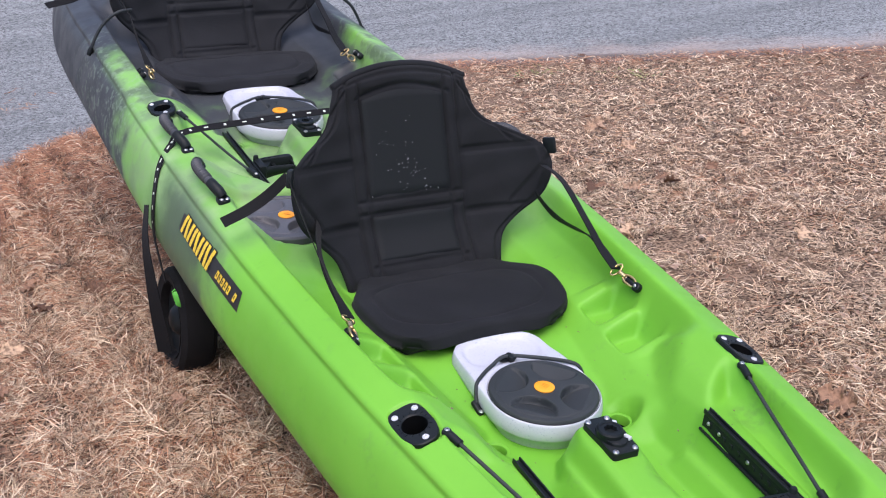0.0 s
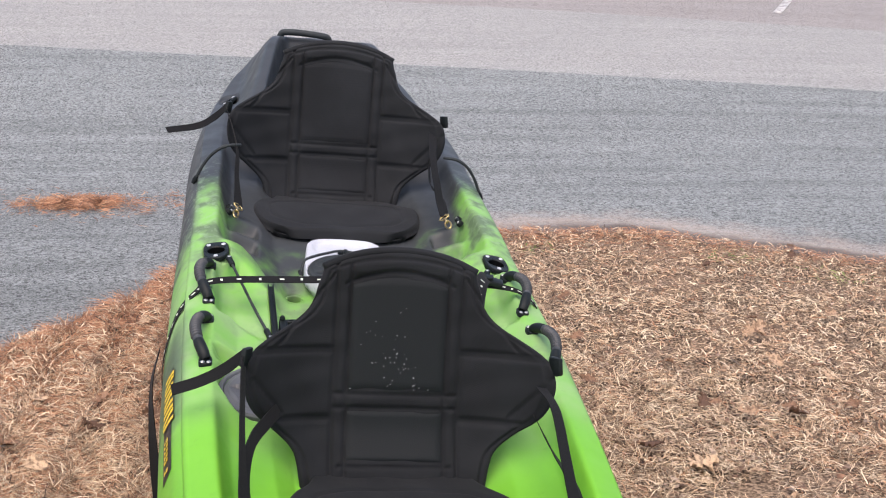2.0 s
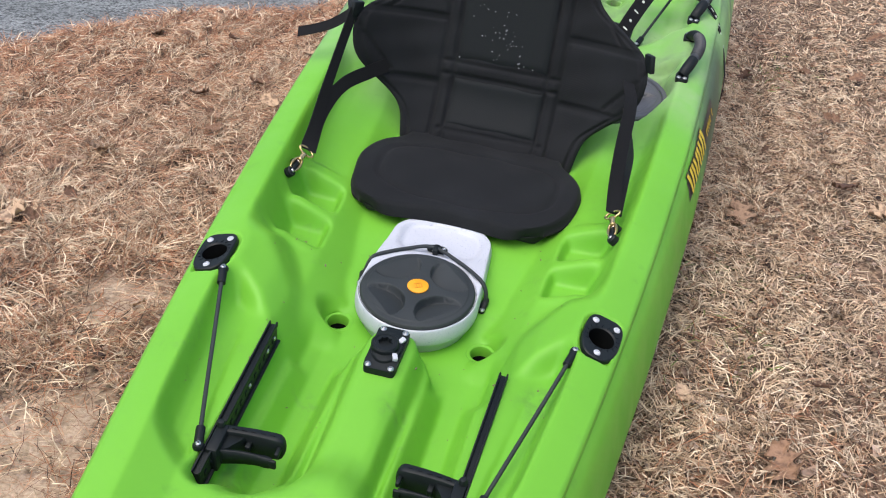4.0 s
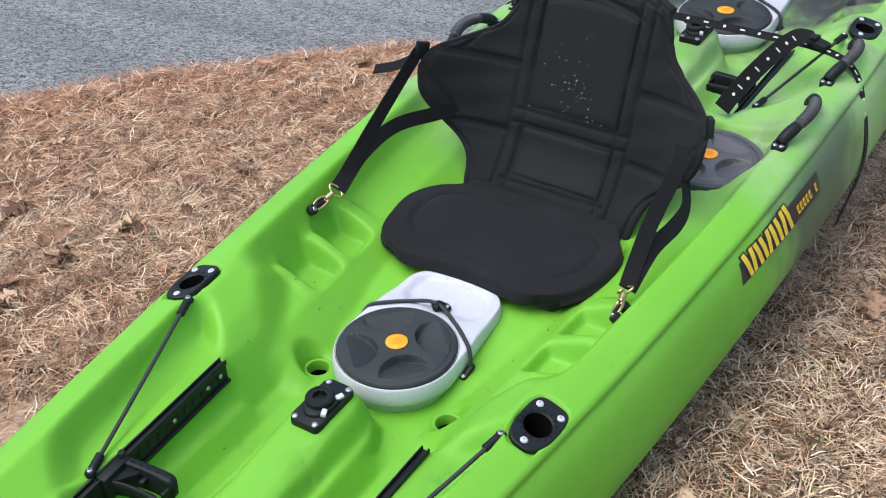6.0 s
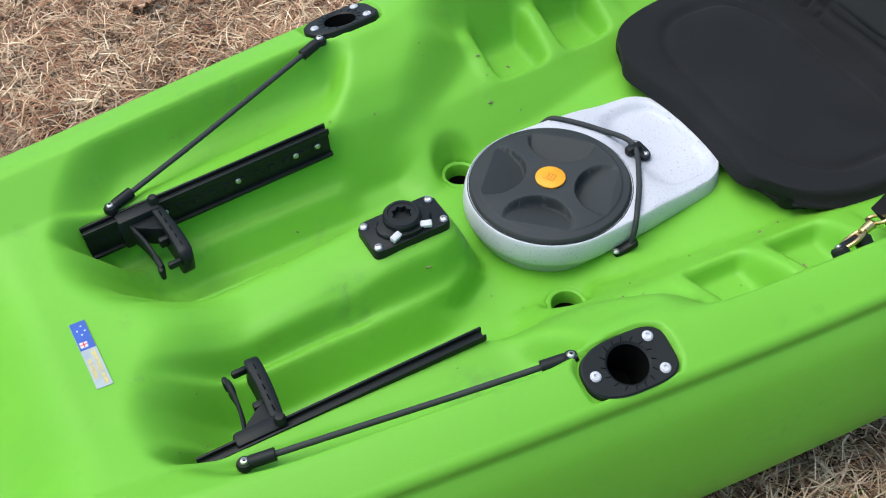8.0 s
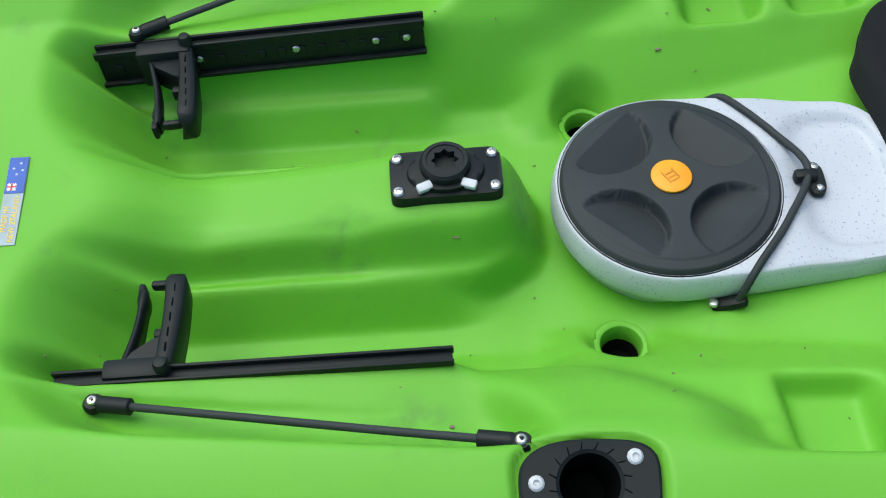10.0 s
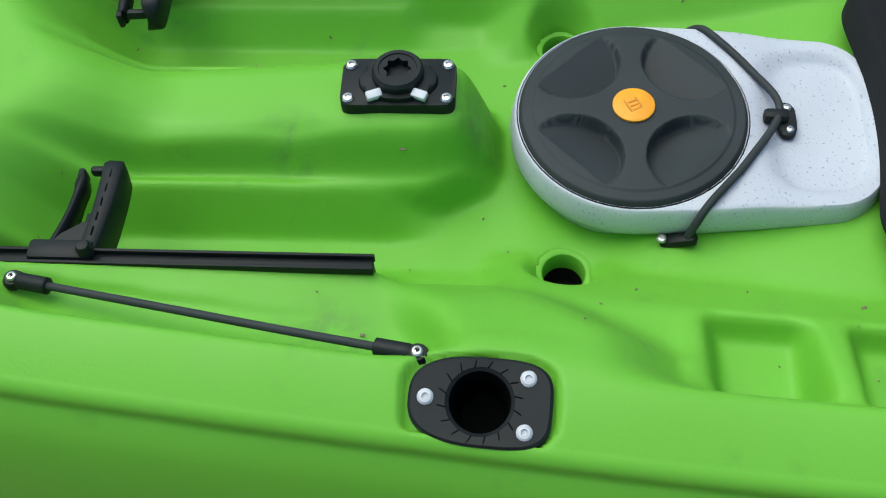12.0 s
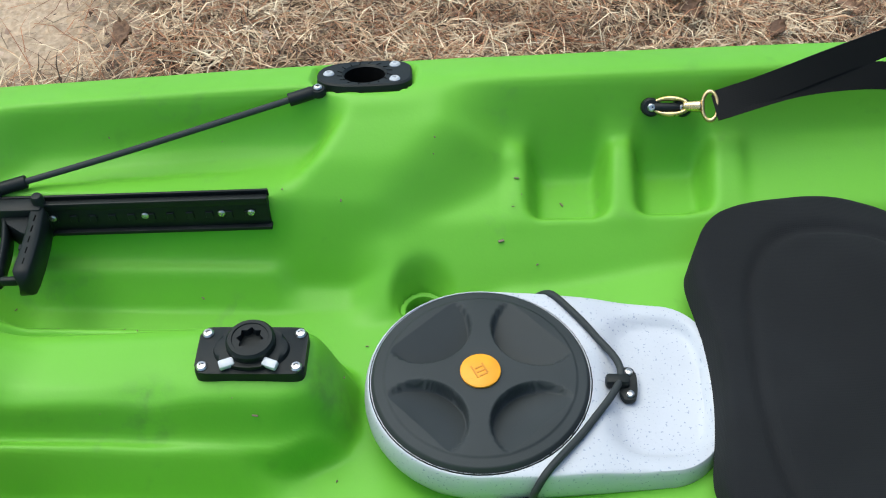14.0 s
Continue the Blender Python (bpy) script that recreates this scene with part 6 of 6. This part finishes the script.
def leaf_bits(n):
    """Crumbs of broken dry leaf among the blades."""
    r = np.random.default_rng(17)
    x, y = near_lawn(r, n)
    n = len(x)
    z = lawn_height(x, y) + r.uniform(0.006, 0.018, n)
    a, size = r.uniform(0, 6.3, n), r.uniform(0.002, 0.0065, n) * np.where(r.uniform(0, 1, n) < 0.06, 2.2, 1.0)
    P = []
    for k in range(4):
        b = a + k * math.pi / 2 + r.normal(0, 0.25, n)
        q = size * r.uniform(0.6, 1.3, n)
        P.append(np.stack([x + q * np.cos(b), y + q * np.sin(b), z + r.normal(0, 0.35, n) * q], -1))
    P = np.stack(P, 1).reshape(-1, 3)
    me = bpy.data.meshes.new("leaf_bits")
    me.vertices.add(len(P))
    me.vertices.foreach_set("co", P.reshape(-1))
    me.loops.add(4 * n)
    me.loops.foreach_set("vertex_index", np.arange(4 * n, dtype=np.int32))
    me.polygons.add(n)
    me.polygons.foreach_set("loop_start", np.arange(0, 4 * n, 4, dtype=np.int32))
    me.update(calc_edges=True)
    return me


tagged(part("leaf_bits", leaf_bits(84000), CRUMB, None), "crumbs of broken brown leaf in the dead grass", "leaf litter", kind="stuff")

# Litter on the road lies on the paving.
blades("road_needles", 2600, needle_drift, 0.075, 0.0020, 0.10, NEEDLE, 6, "drift of russet pine needles on asphalt", "pine needles", height=lambda x, y: terrain(x, y) - 0.008)


def tufts(rng_, n):
    spots = [(0.55, 1.95), (0.62, 2.15), (1.05, 3.55), (2.2, 2.9), (0.47, 0.55), (0.5, 0.3), (1.9, 3.3)]
    c = rng_.integers(0, len(spots), n)
    s = np.array(spots)[c]
    return s[:, 0] + rng_.normal(0, 0.07, n), s[:, 1] + rng_.normal(0, 0.07, n)


blades("green_tufts", 320, tufts, 0.04, 0.002, 0.5, GREENBLADE, 7, "sparse green grass blades in the dead lawn", "grass")


def leaf_mesh(seed, lobes):
    """A dry broken leaf: lobed torn outline, a raised midrib, crumpled and partly curled."""
    r = random.Random(seed)
    rows = []
    n = 31
    for i in range(n):
        t = i / (n - 1)
        w = 0.026 * math.sin(math.pi * min(t * 1.02, 1)) ** 0.7 * (1 + lobes * (0.62 * math.sin(t * 21 + seed) if 0.1 < t < 0.92 else 0)) + 0.0012
        row = []
        for u in (-1, -0.6, -0.25, 0, 0.25, 0.6, 1):
            curl = (0.018 * abs(u) ** 2 * (0.3 + r.random()) if u * math.sin(seed * 2.3) > 0 else 0.003 * r.random()) + 0.007 * math.sin(t * 4 + seed) + 0.002 * r.random()
            row.append((u * w + 0.004 * math.sin(t * 7 + seed), (t - 0.5) * 0.085, curl + 0.0015 * (u == 0)))
        rows.append(row)
    bm = bmesh.new()
    bm.from_mesh(grid_mesh("leaf", rows))
    bmesh.ops.solidify(bm, geom=bm.faces[:], thickness=0.0006)
    stalk = tube([(0, -0.042, 0.004), (0.003, -0.055, 0.004), (0.002, -0.068, 0.002)], 0.0009, 5, 3)
    return join(bm, stalk)


kinds = []
for seed, lobes in ((1, 0.9), (2, 0.2), (3, 1.0), (4, 0.1), (5, 0.7)):
    me = bpy.data.meshes.new("dry_leaf")
    b = leaf_mesh(seed, lobes)
    b.to_mesh(me)
    b.free()
    me.shade_smooth()
    me.materials.append(LEAF)
    kinds.append(me)
SPOTS = [(1.455, 2.09, 1.5), (1.22, 1.30, 1.2), (0.82, 0.985, 1.3), (1.36, 1.735, 0.9), (0.94, 2.60, 0.9), (0.505, 0.872, 1.2), (-0.805, 1.34, 1.2), (0.585, -0.056, 1.2),
         (-1.571, 0.488, 1.3), (-1.207, 0.266, 1.3), (-0.925, 0.132, 1.2), (-0.94, 0.025, 1.0), (-0.968, 0.742, 1.2), (-0.90, -0.188, 1.4), (-0.887, -0.066, 1.1), (-1.15, -0.137, 1.0),
         (-1.01, 0.199, 1.2), (-0.902, -0.031, 1.2), (-0.932, 0.146, 1.3), (-0.932, 0.317, 1.5), (-0.616, 1.43, 1.1), (-0.472, 1.513, 1.0), (1.087, 1.32, 1.0), (0.741, 1.116, 1.0), (1.63, 2.50, 0.9)]
lr = random.Random(12)
for _ in range(240):
    SPOTS.append((lr.uniform(-1.9, 3.0), lr.uniform(-0.9, 3.9), lr.uniform(0.35, 0.95)))
for k, (x, y, size) in enumerate(SPOTS):
    if float(lawn_distance(np.array([x]), np.array([y]))[0]) < 0.08 or (abs(x) < 0.42 and -1.9 < y < 2.7):
        continue
    leaf = new("dry_leaf", kinds[k % 5])
    leaf.matrix_world = pose(x, y, on_ground(x, y) + 0.036, lr.uniform(-18, 18), lr.uniform(-18, 18), lr.uniform(0, 360)) @ Matrix.Scale(size * 0.70, 4)
    tagged(leaf, "curled dry brown leaf lying on dead grass", "leaf", "fallen leaves")

for k in range(16):
    x, y = lr.uniform(-1.6, 2.2), lr.uniform(-0.6, 3.2)
    if float(lawn_distance(np.array([x]), np.array([y]))[0]) < 0.1 or (abs(x) < 0.45 and -1.9 < y < 2.7):
        continue
    a, ln = lr.uniform(0, 6.3), lr.uniform(0.08, 0.22)
    pts = [(x + math.cos(a + 0.3 * math.sin(j)) * ln * j / 3, y + math.sin(a + 0.3 * math.sin(j)) * ln * j / 3) for j in range(4)]
    tw = part("twig", tube([(px, py, on_ground(px, py) + 0.012) for px, py in pts], lambda t: 0.0028 - 0.0014 * t, 6, 4), TWIG, None)
    tagged(tw, "thin dead twig lying on the lawn", "twig", "fallen twigs")
for x, y, size in ((-0.62, -0.10, 0.012), (-0.81, 1.33, 0.016), (-0.55, 0.05, 0.010), (-0.9, -0.45, 0.014)):
    bm = bmesh.new()
    bmesh.ops.create_icosphere(bm, subdivisions=2, radius=size)
    for v in bm.verts:
        v.co *= 0.8 + 0.4 * noise.noise(v.co * 60)
    st = part("pebble", smooth_faces(bm, 80), TWIG, None)
    st.matrix_world = pose(x, y, on_ground(x, y) + size * 0.6)
    tagged(st, "small grey brown stone on sandy soil", "stone", "pebbles")
